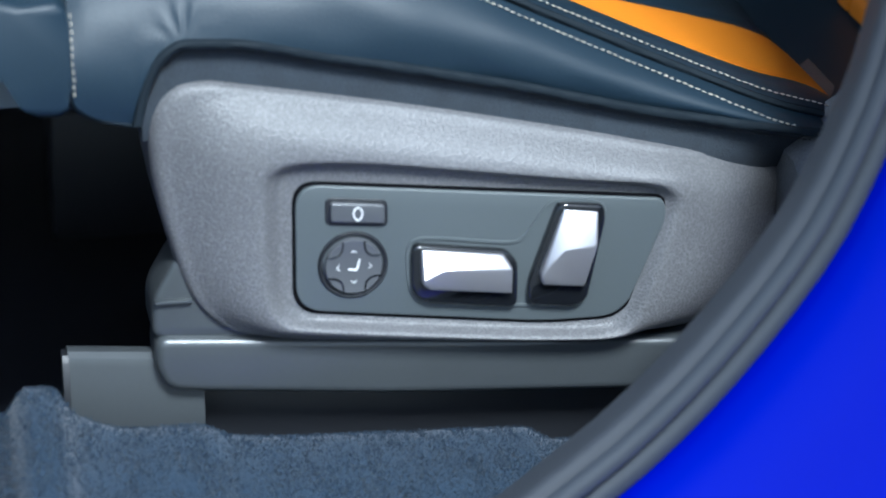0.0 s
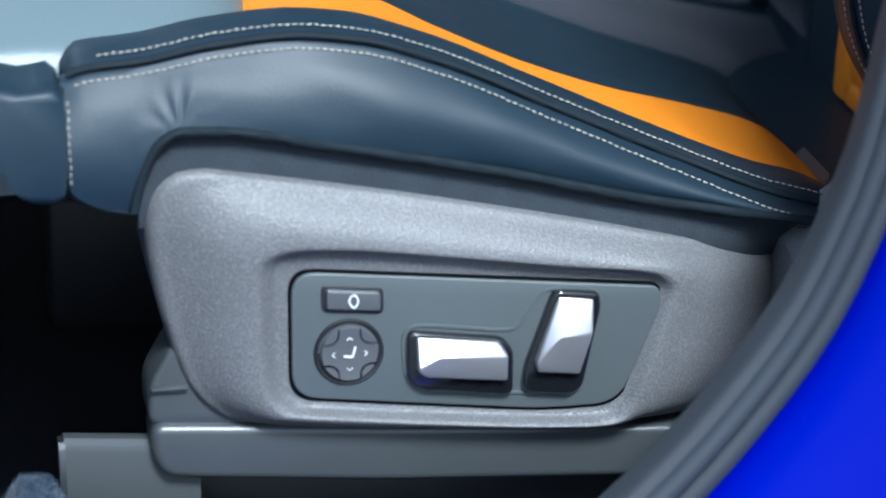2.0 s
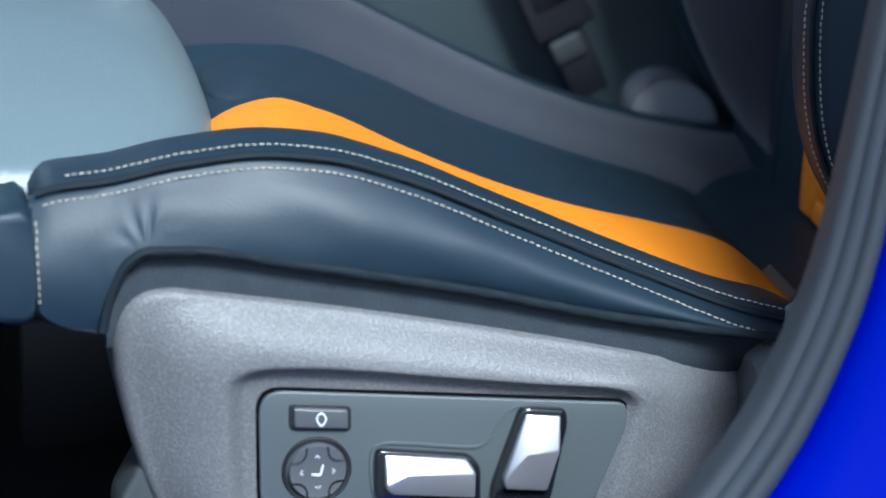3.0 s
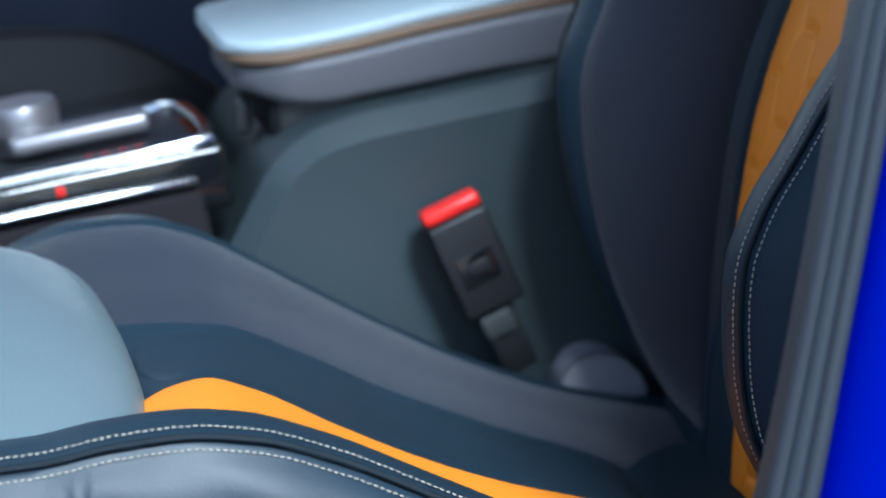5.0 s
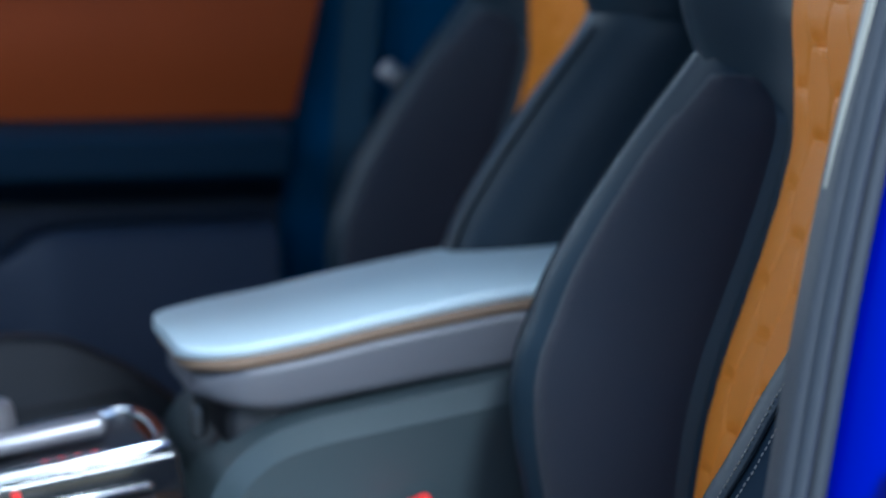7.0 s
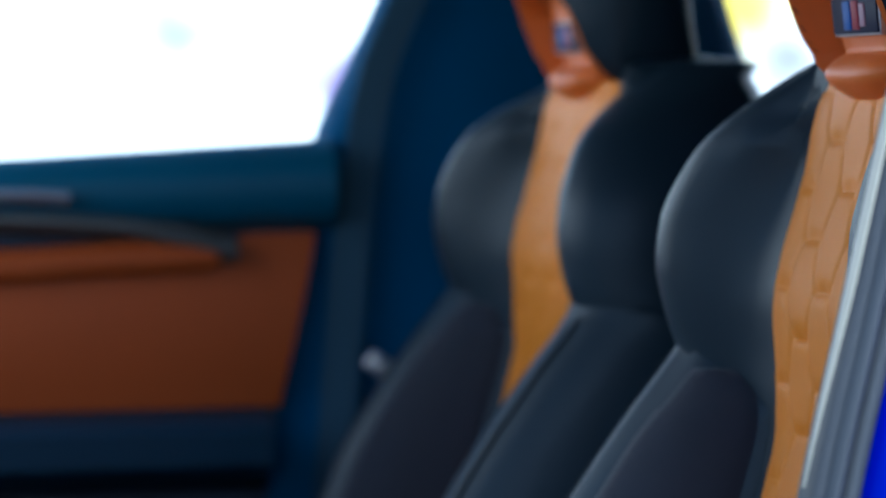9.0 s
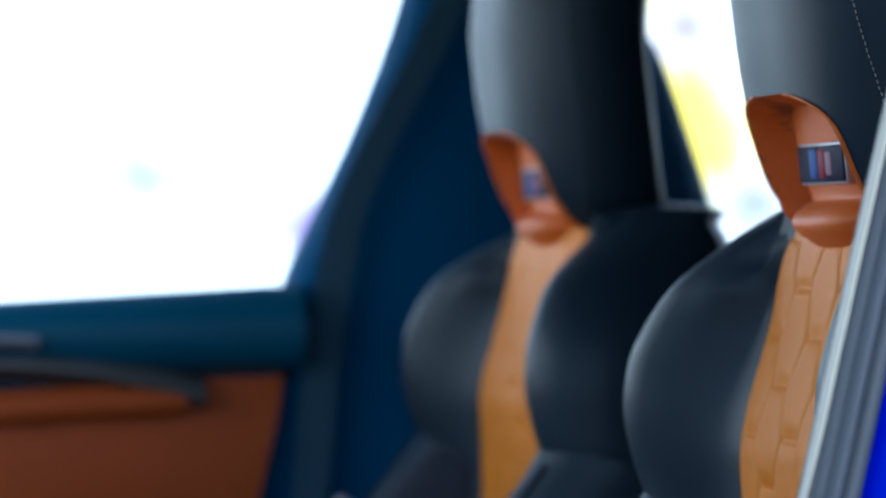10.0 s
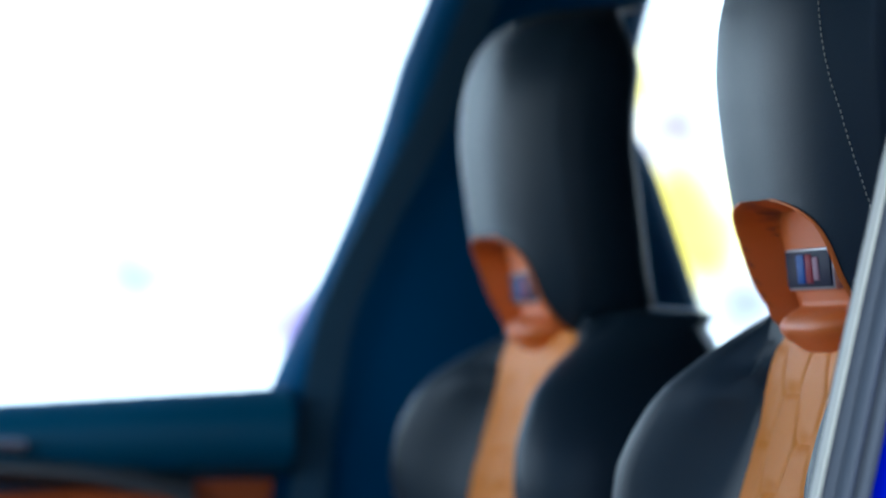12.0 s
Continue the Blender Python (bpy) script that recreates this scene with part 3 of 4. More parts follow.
        half = [(pr(y), y) for y in list(np.linspace(0, 0.1, 6)) + [0.118] + list(np.linspace(0.13 * k, 0.25 * k, 18))]
        b = max(xi + 0.10 - 0.03 * s ** 3, xw + 0.06)
        backs = [(b, 0.245 * k), (b + 0.02, 0.22 * k), (b + 0.03, 0.15 * k), (b + 0.03, 0.05)]
        ring = [(x, y, z) for x, y in half + backs]
        ring += [(x + back_by * min(max((y - 0.10) / 0.06, 0), 1), -y, z) for x, y in (half[1:] + backs)[::-1]]
        u = min(max((z - 1.33) / 0.085, 0), 1)
        rows.append([(x, y, zz + (0.021 if outer else 0.004) * u * u * min(max((abs(y) - 0.085) / 0.04, 0), 1)) for x, y, zz in ring])
    last = rows[-1]
    for k in range(1, 6):
        q = k / 5 * math.pi / 2
        rows.append([(0.555 + (x - 0.555) * (0.12 + 0.88 * math.cos(q)), y * (0.3 + 0.7 * math.cos(q)), z + 0.010 * math.sin(q)) for x, y, z in last])
    grid(bm, rows, ring=True, caps=True)
    part("backrest", moved(bm), leather, ob, "dark leather backrest with shoulder wings", 60)
    # quilted panel
    bm = bmesh.new()
    rows = []
    nz, ny, wide = (440, 131, 0.112) if outer else (200, 61, 0.124)
    for z in np.linspace(0.70, 1.406, nz):
        xi = lumbar(z)
        row = []
        top = max(0, (z - 1.38) / 0.026)
        w = wide - 0.016 * top ** 2 - 0.055 * min(max((0.88 - z) / 0.12, 0), 1)
        for y in np.linspace(-1, 1, ny):
            r = 1 - abs(y) ** 14
            row.append((xi + 0.0015 - 0.0036 * quilt(y * w, z) * (1 - abs(y) ** 7) - 0.0035 * r + 0.004 * (1 - r), y * w, z))
        rows.append(row)
    sheet(bm, rows, (-1, 0, 0), 0.004)
    part("quilted_panel", moved(bm), orange, ob, "orange leather panel quilted in long hexagons", 80)
    # lower bolsters
    for side in (1, -1):
        cr = bol_far if side > 0 else (lambda z: nearc(z) + 0.004)
        ztop = 1.216
        bm, bs = bmesh.new(), bmesh.new()
        rows, inner = [], []
        for z in np.linspace(0.66, ztop, 80):
            xc, xi = cr(z), lumbar(z)
            e = min(max((ztop - z) / 0.05, 0), 1) ** 0.6
            d = (xi - xc)
            yi = 0.116 + 0.06 * (1 - e)
            pr = [(xi + 0.02, yi), (xi - 0.002, yi + 0.002), (xi - 0.10 * d, yi + 0.010), (xi - 0.30 * d, yi + 0.022 * e), (xi - 0.6 * d, yi + 0.040 * e), (xi - 0.85 * d, 0.178), (xc + 0.006, 0.190), (xc + 0.0015, 0.196),
                  (xc, 0.202), (xc + 0.0012, 0.21), (xc + 0.005, 0.22), (xc + 0.013, 0.231), (xc + 0.03, 0.243), (xc + 0.06, 0.252), (xc + 0.10 * e + 0.03, 0.258), (xi + 0.10, 0.25), (xi + 0.11, 0.2)]
            rows.append([(x, y * side, z) for x, y in pr])
            inner.append((xi, xc, d, yi, e, z))
        grid(bm, rows, ring=True, caps=True)
        bol = part("side_bolster", moved(bm), leather, ob, "dark leather lower side bolster of the backrest", 60)
        # suede face inside
        rows = []
        for xi, xc, d, yi, e, z in inner[:-3]:
            t = max(0.0, (z - 1.13) / 0.10)
            a, b = 0.06, max(0.90 - 0.30 * min(t, 1) ** 2, 0.2)
            row = []
            pr = fn((0.0, yi + 0.002), (0.10, yi + 0.010), (0.30, yi + 0.022 * e), (0.6, yi + 0.040 * e), (0.85, 0.178), (1.0, 0.192))
            for j in range(13):
                s = j / 12
                q = a + (b - a) * s
                r = 1 - abs(2 * s - 1) ** 6
                row.append((xi - q * d - 0.0015 * r, (pr(q) - 0.004 * r + 0.001 * (1 - r)) * side, z))
            rows.append(row)
        sheet(bs, rows, (-0.4, -side, 0), 0.004)
        part("bolster_face", moved(bs), suede, bol, "charcoal suede inner face", 60)
        # cord and threads on the crest
        path = [(cr(z) + 0.0050, 0.2228 * side, z) for z in np.linspace(0.70, 1.205, 60)]
        bm = bmesh.new()
        tube(bm, [P(*p) for p in path], 0.0015)
        part("piping", bm, piping_mat, bol)
        if outer and side < 0:
            for dx, y in ((0.0026, -0.2160), (0.0085, -0.2295)):
                bm = bmesh.new()
                stitches(bm, [P(cr(z) + dx, y, z) for z in np.linspace(0.74, 1.16, 50)])
                part("stitching", bm, thread, bol, "pale thread along a seam")
    headrest(ob, -0.023 if outer else -0.011, dy, outer)
    if outer:
        outer_side(ob, f)
    return ob


def headrest(ob, sx, dy, outer):
    fx = fn((1.395, 0.458), (1.411, 0.452), (1.427, 0.4475), (1.451, 0.4415), (1.488, 0.435), (1.54, 0.4275), (1.584, 0.4235), (1.608, 0.4245), (1.64, 0.430), (1.665, 0.440), (1.685, 0.458), (1.697, 0.485), (1.70, 0.51))
    hw = fn((1.395, 0.072), (1.41, 0.090), (1.44, 0.108), (1.49, 0.118), (1.56, 0.124), (1.62, 0.124), (1.66, 0.116), (1.685, 0.10), (1.70, 0.07))

    def pocket(y, z):
        """How far a place lies inside the open hollow at the foot of the headrest."""
        w = 0.082 * max(1 - (max(z - 1.405, 0) / 0.088) ** 7, 0.0) ** 0.5
        a = min(max((w - abs(y)) / 0.008, 0), 1)
        b = min(max((1.493 - z) / 0.006, 0), 1)
        k = a * b
        return k * k * (3 - 2 * k)

    bm, bo = bmesh.new(), bmesh.new()
    rows, hollow = [], []
    zs = list(np.linspace(1.395, 1.50, 60)) + list(np.linspace(1.505, 1.66, 24)) + list(np.linspace(1.664, 1.70, 14))
    for z in zs:
        x0, w = fx(z), hw(z)
        row, hrow = [], []
        for s in np.linspace(-1, 1, 73):
            y = s * w
            x = x0 + 0.048 * abs(s) ** 3.4 + 0.004
            p = pocket(y, z)
            depth = 0.034 * p
            row.append((x + depth + 0.002 * p, y, z))
            if z <= 1.50 and abs(y) < 0.0905:
                hrow.append((p, (x + depth, y, z)))
        b = max(0.135 - 0.07 * max(0, (z - 1.63) / 0.07) ** 2, 0.06)
        for s, d in ((1.0, 0.62), (0.985, 0.75), (0.94, 0.86), (0.85, 0.94), (0.6, 0.99), (0.2, 1.0), (-0.2, 1.0), (-0.6, 0.99), (-0.85, 0.94), (-0.94, 0.86), (-0.985, 0.75), (-1.0, 0.62)):
            row.append((max(x0 + b * d, x0 + 0.052), s * w, z))
        rows.append(row)
        hollow.append(hrow)
    grid(bm, rows, ring=True, caps=True)
    bmesh.ops.translate(bm, verts=bm.verts[:], vec=(sx, dy, 0))
    hr = part("headrest", bm, leather, ob, "dark leather headrest with a hollow in front", 60)
    # orange lining of the hollow
    rows = []
    for z in np.linspace(1.388, 1.4925, 54):
        x0, w = fx(z), hw(z)
        half = 0.0835 * max(1 - (max(z - 1.405, 0) / 0.0895) ** 7, 0.0) ** 0.5 + 0.0015
        row = []
        for k in np.linspace(-1, 1, 61):
            y = k * half
            s = abs(y) / w
            x = x0 + 0.048 * s ** 3.4 + 0.004
            p = pocket(y, z)
            neck = max(0, 1 - ((z - 1.404) / 0.018) ** 2) * (1 - abs(y / 0.087) ** 6)
            row.append((x + 0.034 * p - 0.0014 - 0.024 * neck, y, z))
        rows.append(row)
    sheet(bo, rows, (-1, 0, 0), 0.001)
    bmesh.ops.translate(bo, verts=bo.verts[:], vec=(sx, dy, 0))
    part("headrest_lining", bo, rust, hr, "orange leather lining with a soft lower roll", 60)
    # badge: a plain dark plate with coloured bars in a bright rim
    bx = fx(1.447) + 0.0375
    m = Matrix.Translation((bx + sx, dy, 1.447)) @ Matrix.Rotation(radians(-6), 4, "Y")
    for nm, mat, y0, y1, z0, z1, d in (("badge_rim", satin, -0.044, 0.042, -0.0142, 0.0142, 0.003), ("badge_plate", navy_mark, -0.0425, 0.0405, -0.0125, 0.0125, 0.0045), ("badge_bar", blue_mark, 0.004, 0.018, -0.010, 0.010, 0.0055),
                                       ("badge_bar", dark_red, -0.010, 0.002, -0.010, 0.010, 0.0055), ("badge_bar", mauve_mark, -0.022, -0.012, -0.008, 0.008, 0.0055)):
        bm = bmesh.new()
        box(bm, (-d, y0, z0), (0.004, y1, z1), 0.001, m)
        part(nm, bm, mat, hr)
    # seam down the near cheek
    if outer:
        bm = bmesh.new()
        path = []
        for z in np.linspace(1.43, 1.68, 40):
            s = 0.955 - 0.20 * min(max((z - 1.47) / 0.15, 0), 1.2)
            path.append((fx(z) + 0.048 * s ** 3.4 + 0.004 + sx - 0.0004, -s * hw(z) + dy - 0.0004, z))
        stitches(bm, path)
        part("stitching", bm, thread, hr, "one row of pale thread")


def star(outline, n, c):
    """A closed outline of (x, z), as n points at even angles round c."""
    pts = curve([(x, 0, z) for x, z in outline], 600, closed=True)
    ang = np.array([math.atan2(p.z - c[1], p.x - c[0]) for p in pts])
    rad = np.array([math.hypot(p.z - c[1], p.x - c[0]) for p in pts])
    o = np.argsort(ang)
    q = np.linspace(-math.pi, math.pi, n, endpoint=False)
    r = np.interp(q, ang[o], rad[o], period=2 * math.pi)
    return [(c[0] + a * math.cos(b), c[1] + a * math.sin(b)) for a, b in zip(r, q)]


def outer_side(ob, f):
    """The door side of the near seat: leather flank, cloth strip, grained cover, switches and rail."""
    seam = fn((-0.178, 0.752), (-0.1755, 0.765), (-0.172, 0.776), (-0.163, 0.792), (-0.15, 0.799), (-0.127, 0.798), (-0.062, 0.785), (0.038, 0.763), (0.123, 0.741), (0.221, 0.721), (0.245, 0.717))
    low = fn((-0.2165, 0.780), (-0.2145, 0.769), (-0.21, 0.763), (-0.20, 0.757), (-0.1785, 0.7515))

    def wall(x):
        return low(x) if x < -0.1785 else seam(x)
    def flank_y(x, z):
        z1 = crest_near(x) - 0.001
        t = min(max((x + 0.12) / 0.16, 0), 1)
        z0 = 0.752 + (min(wall(x), z1 - 0.01) - 0.752) * t
        s = min(max((z - z0) / (z1 - z0), 0), 1)
        return -0.263 - 0.006 * math.sin(math.pi * min(s * 1.1, 1)) ** 0.8 + 0.018 * s ** 3

    bm = bmesh.new()
    rows = []
    for x in list(np.linspace(-0.2165, -0.19, 12)) + list(np.linspace(-0.187, -0.14, 30)) + list(np.linspace(-0.13, 0.236, 60)):
        z0, z1 = wall(x), crest_near(x) - 0.001
        row = []
        for j in range(15):
            s = j / 14
            y = flank_y(x, z0 + (z1 - z0) * s)
            pull = math.exp(-((x + 0.155) / 0.022) ** 2 - ((s - 0.25) / 0.3) ** 2)
            y += 0.0007 * pull * math.sin(math.atan2(s * 0.06 + 0.004, x + 0.150) * 22) + noise.noise((x * 22, s * 2.5, 3.1)) * 0.0013
            row.append((x, y, z0 + (z1 - z0) * s))
        rows.append(row)
    sheet(bm, rows, (0, -1, 0), 0.008)
    part("leather_flank", bm, leather, ob, "soft dark leather flank with gathered creases", 60)
    # cords
    bm = bmesh.new()
    tube(bm, curve([(x, -0.2670, wall(x) + 0.0005) for x in list(np.linspace(-0.1785, -0.15, 14)) + list(np.linspace(-0.14, 0.236, 40))], 110), 0.0030)
    part("piping", bm, piping_mat, ob)
    bm = bmesh.new()
    tube(bm, [(x, -0.2455, crest_near(x) + 0.0005) for x in np.linspace(-0.212, 0.238, 80)], 0.0026)
    tube(bm, curve([(-0.2165, -0.252, 0.826), (-0.2175, -0.262, 0.80), (-0.217, -0.264, 0.775), (-0.212, -0.262, 0.763), (-0.20, -0.262, 0.756), (-0.18, -0.262, 0.751)], 40), 0.0018)
    part("piping", bm, piping_mat, ob)
    def on_flank(x, down):
        z0, z1 = wall(x), crest_near(x) - 0.001
        s = max(1 - down / (z1 - z0), 0.3)
        return (x, flank_y(x, z0 + (z1 - z0) * s) - 0.0015, z0 + (z1 - z0) * s)
    for path in ([on_flank(x, 0.0050 - 0.001 * max(0, (x - 0.1) / 0.13)) for x in np.linspace(-0.209, 0.232, 80)], [(x, -0.2372, crest_near(x) + 0.0050) for x in np.linspace(-0.195, 0.245, 80)],
                 curve([(-0.2135, -0.264, 0.822), (-0.2140, -0.2705, 0.80), (-0.2135, -0.2705, 0.772)], 20)):
        bm = bmesh.new()
        stitches(bm, path)
        part("stitching", bm, thread, ob, "pale thread along a seam")
    bm = bmesh.new()
    xs = list(np.linspace(-0.174, -0.15, 14)) + list(np.linspace(-0.14, 0.236, 50))
    stitches(bm, curve([(x + (0.004 if x < -0.16 else 0), -0.2622, wall(x) - (0.0060 if x > -0.165 else 0.002)) for x in xs], 100), 0.0040)
    part("stitching", bm, dark_thread, ob, "black thread below the piping")
    # cloth strip behind the cover's upper edge
    bm = bmesh.new()
    rows = []
    for x in list(np.linspace(-0.1755, -0.15, 16)) + list(np.linspace(-0.14, 0.25, 50)):
        z0 = 0.74 - 0.06 * min(max((x + 0.17) / 0.03, 0), 1)
        away = 0.060 * (max(x - 0.125, 0) / 0.12) ** 2
        rows.append([(x, -0.2595 - 0.003 * math.sin(math.pi * s) + away * (1 - s), z0 + (seam(x) - z0) * s) for s in np.linspace(0, 1, 14)])
    sheet(bm, rows, (0, -1, 0), 0.02)
    part("cloth_strip", bm, textile, ob, "grey woven cloth strip above the cover", 60)
    # grained cover with a sunk field
    c = (0.02, 0.662)
    outline = [(-0.1725, 0.745), (-0.169, 0.762), (-0.158, 0.7735), (-0.144, 0.776), (-0.128, 0.7745), (-0.03, 0.756), (0.071, 0.734), (0.14, 0.717), (0.185, 0.706), (0.235, 0.700), (0.30, 0.694), (0.335, 0.65), (0.30, 0.606), (0.2, 0.599),
               (0.126, 0.599), (0.09, 0.598), (0.038, 0.600), (-0.065, 0.608), (-0.110, 0.614), (-0.134, 0.623), (-0.151, 0.642), (-0.163, 0.679), (-0.1710, 0.718)]
    field = [(-0.1105, 0.712), (-0.1075, 0.723), (-0.095, 0.7285), (-0.07, 0.7285), (-0.03, 0.7240), (0.071, 0.7085), (0.125, 0.701), (0.140, 0.693), (0.1425, 0.685), (0.137, 0.666), (0.122, 0.624), (0.115, 0.611), (0.102, 0.604), (0.06, 0.606), (0.004, 0.612), (-0.08, 0.6225), (-0.096, 0.626), (-0.106, 0.637), (-0.110, 0.660)]
    N = 220
    O, R = star(outline, N, c), star(field, N, c)

    def inset(A, k, B=None):
        B = B or [c] * len(A)
        return [(a[0] + (b[0] - a[0]) * k, a[1] + (b[1] - a[1]) * k) for a, b in zip(A, B)]
    bm = bmesh.new()
    rows = [[(x, -0.20, z) for x, z in O], [(x, -0.2560, z) for x, z in O]]
    for k in range(1, 6):
        a = k / 5 * math.pi / 2
        rows.append([(x, -0.2560 - 0.0110 * math.sin(a), z) for x, z in inset(O, 0.16 * (1 - math.cos(a)), R)])
    for s in (0.24, 0.32, 0.44, 0.56, 0.68, 0.80, 0.90, 0.97):
        rows.append([(x, -0.267 - 0.016 * math.sin((s - 0.16) / 0.84 * math.pi / 2) ** 1.1, z) for x, z in inset(O, s, R)])
    for k in range(0, 6):
        a = k / 5
        rows.append([(x, -0.283 + 0.0085 * (a * a * (3 - 2 * a)), z) for x, z in inset(R, 0.105 * a)])
    rows.append([(x, -0.2740, z) for x, z in inset(R, 0.3)])
    rows.append([(x, -0.2737, z) for x, z in inset(R, 0.9)])
    rows = [[(x, y + (0.075 * ((x - 0.125) / 0.12) ** 2 if x > 0.125 else 0.0), z) for x, y, z in row] for row in rows]
    grid(bm, rows, ring=True, caps=True)
    part("seat_cover", bm, plastic, ob, "grained dark grey plastic side cover", 60)
    bm = bmesh.new()
    rows = []
    for x, z in ((0.214, 0.703), (0.222, 0.712), (0.235, 0.719), (0.252, 0.730), (0.275, 0.744), (0.30, 0.752)):
        rows.append([(x, y, z + dz) for y, dz in ((-0.262, -0.045), (-0.279, -0.040), (-0.281, -0.012), (-0.277, -0.004), (-0.268, 0.0), (-0.23, 0.001), (-0.23, -0.045))])
    grid(bm, rows, ring=True, caps=True)
    part("hinge_cap", bm, plastic, ob, "grey plastic cap over the backrest hinge", 40)
    switches(ob)
    rails(ob)


def switches(ob):
    plate = rounded([(-0.0895, 0.7135), (0.132, 0.689), (0.1335, 0.676), (0.108, 0.6155), (0.06, 0.6155), (-0.0900, 0.6345)], 0.016, 7)
    bm = bmesh.new()
    prism(bm, rounded([(-0.0912, 0.7155), (0.1343, 0.6907), (0.1358, 0.676), (0.1095, 0.6136), (0.06, 0.6136), (-0.0917, 0.6326)], 0.016, 7), -0.27, -0.2755, 0.0005)
    sp = part("switch_gap", bm, joint_mat, ob, "thin black joint round the switch plate")
    bm = bmesh.new()
    prism(bm, plate, -0.272, -0.2775, 0.0012)
    sp = part("switch_plate", bm, plate_mat, ob, "smooth grey switch plate")
    # raised lip round the two levers
    lip = curve([(-0.0235, 0, 0.668), (-0.0175, 0, 0.6745), (0.00, 0, 0.6735), (0.036, 0, 0.6685), (0.046, 0, 0.671), (0.054, 0, 0.681), (0.0615, 0, 0.6905), (0.072, 0, 0.6925), (0.090, 0, 0.690), (0.0955, 0, 0.684), (0.094, 0, 0.672), (0.085, 0, 0.636), (0.080, 0, 0.6285), (0.070, 0, 0.626), (0.03, 0, 0.629), (-0.011, 0, 0.6335), (-0.020, 0, 0.639), (-0.023, 0, 0.65)], 140, closed=True)
    bm = bmesh.new()
    rows = []
    for i, p in enumerate(lip):
        t = (lip[(i + 1) % 140] - lip[i - 1]).normalized()
        n = Vector((t.z, 0, -t.x))
        rows.append([p + n * a + Vector((0, y, 0)) for a, y in ((-0.0012, -0.2768), (-0.0007, -0.2786), (0.0007, -0.2786), (0.0012, -0.2768))])
    rows.append(rows[0])
    grid(bm, rows)
    part("lip", bm, plate_mat, sp, "low raised lip round the levers")
    # memory button
    bm = bmesh.new()
    prism(bm, rounded([(-0.0722, 0.7045), (-0.0352, 0.7005), (-0.0352, 0.6840), (-0.0722, 0.6875)], 0.004), -0.276, -0.2784, 0.0006)
    b = part("button_frame", bm, black_plastic, sp, "black rim")
    bm = bmesh.new()
    prism(bm, rounded([(-0.0695, 0.7022), (-0.0375, 0.6987), (-0.0375, 0.6868), (-0.0695, 0.6900)], 0.0022), -0.2768, -0.2815, 0.0013)
    b = part("button", bm, button_mat, sp, "grey rocker button with a small white symbol")
    bm = bmesh.new()
    ring = curve([(-0.0535, -0.2818, 0.6985), (-0.0508, -0.2818, 0.6945), (-0.0535, -0.2818, 0.6902), (-0.0562, -0.2818, 0.6948)], 20, closed=True)
    tube(bm, ring + ring[:1], 0.0005, 5)
    part("symbol", bm, white_mark, b, "white printed symbol")
    # round lumbar switch
    bm = bmesh.new()
    cx, cz = -0.0562, 0.6615
    rows = [[(cx + r * math.cos(a), y, cz + r * math.sin(a)) for a in np.linspace(0, 2 * math.pi, 48, endpoint=False)] for r, y in ((0.0208, -0.275), (0.0208, -0.2785), (0.0200, -0.2793), (0.0185, -0.2788), (0.0180, -0.2772))]
    grid(bm, rows, ring=True, caps=True)
    part("dial_rim", bm, black_plastic, sp, "gloss black round rim")
    bm = bmesh.new()
    rows = [[(cx + r * math.cos(a), y, cz + r * math.sin(a)) for a in np.linspace(0, 2 * math.pi, 48, endpoint=False)] for r, y in ((0.0172, -0.276), (0.0172, -0.2812), (0.0164, -0.2822), (0.012, -0.2816), (0.006, -0.2812), (0.001, -0.2811))]
    grid(bm, rows, ring=True, caps=True)
    d = part("dial", bm, button_mat, sp, "grey four-way button")
    for a in (45, 135, 225, 315):
        bm = bmesh.new()
        m = Matrix.Translation((cx, 0, cz)) @ Matrix.Rotation(radians(a), 4, "Y")
        arcp = [(0.0118 + 0.004 * abs(s) ** 2, -0.2822, 0.0066 * s) for s in np.linspace(-1, 1, 11)]
        tube(bm, [m @ Vector(p) for p in arcp], 0.00055, 5)
        part("notch", bm, black_gloss, d, "dark corner notch")
        bm = bmesh.new()
        m = Matrix.Translation((cx, 0, cz)) @ Matrix.Rotation(radians(a + 45), 4, "Y")
        tube(bm, [m @ Vector(p) for p in ((0.0088, -0.2818, -0.0016), (0.0104, -0.282, 0), (0.0088, -0.2818, 0.0016))], 0.0003, 5)
        part("arrow", bm, white_mark, d, "white printed arrow")
    bm = bmesh.new()
    tube(bm, [(cx + 0.0034, -0.2816, cz + 0.0042), (cx + 0.0018, -0.2816, cz - 0.0018)], 0.0006, 5)
    tube(bm, [(cx + 0.0016, -0.2816, cz - 0.0022), (cx - 0.0034, -0.2816, cz - 0.0014)], 0.0006, 5)
    part("symbol", bm, white_mark, d, "white printed seat symbol")

    def lever(base, mid, ridge, label):
        """A faceted lever: a dark skirt, then an upper and a lower face that meet in a ridge."""
        bm = bmesh.new()
        mx, mz = sum(p[0] for p in base) / len(base), sum(p[1] for p in base) / len(base)
        prism(bm, rounded([(mx + (x - mx) * 1.05, mz - 0.0012 + (z - mz) * 1.07) for x, z in base], 0.006), -0.2765, -0.283, 0.0018)
        sk = part("lever_skirt", bm, black_gloss, sp, "gloss black foot")
        bm = bmesh.new()
        n = len(mid)
        B = [bm.verts.new((x, -0.281, z)) for x, y, z in mid]
        M = [bm.verts.new((x, y, z)) for x, y, z in mid]
        for i in range(n):
            j = (i + 1) % n
            bm.faces.new((B[i], B[j], M[j], M[i]))
        bm.faces.new(B[::-1])
        T = bm.verts.new(ridge)
        bm.faces.new([M[5], M[0], M[1], M[2], T])
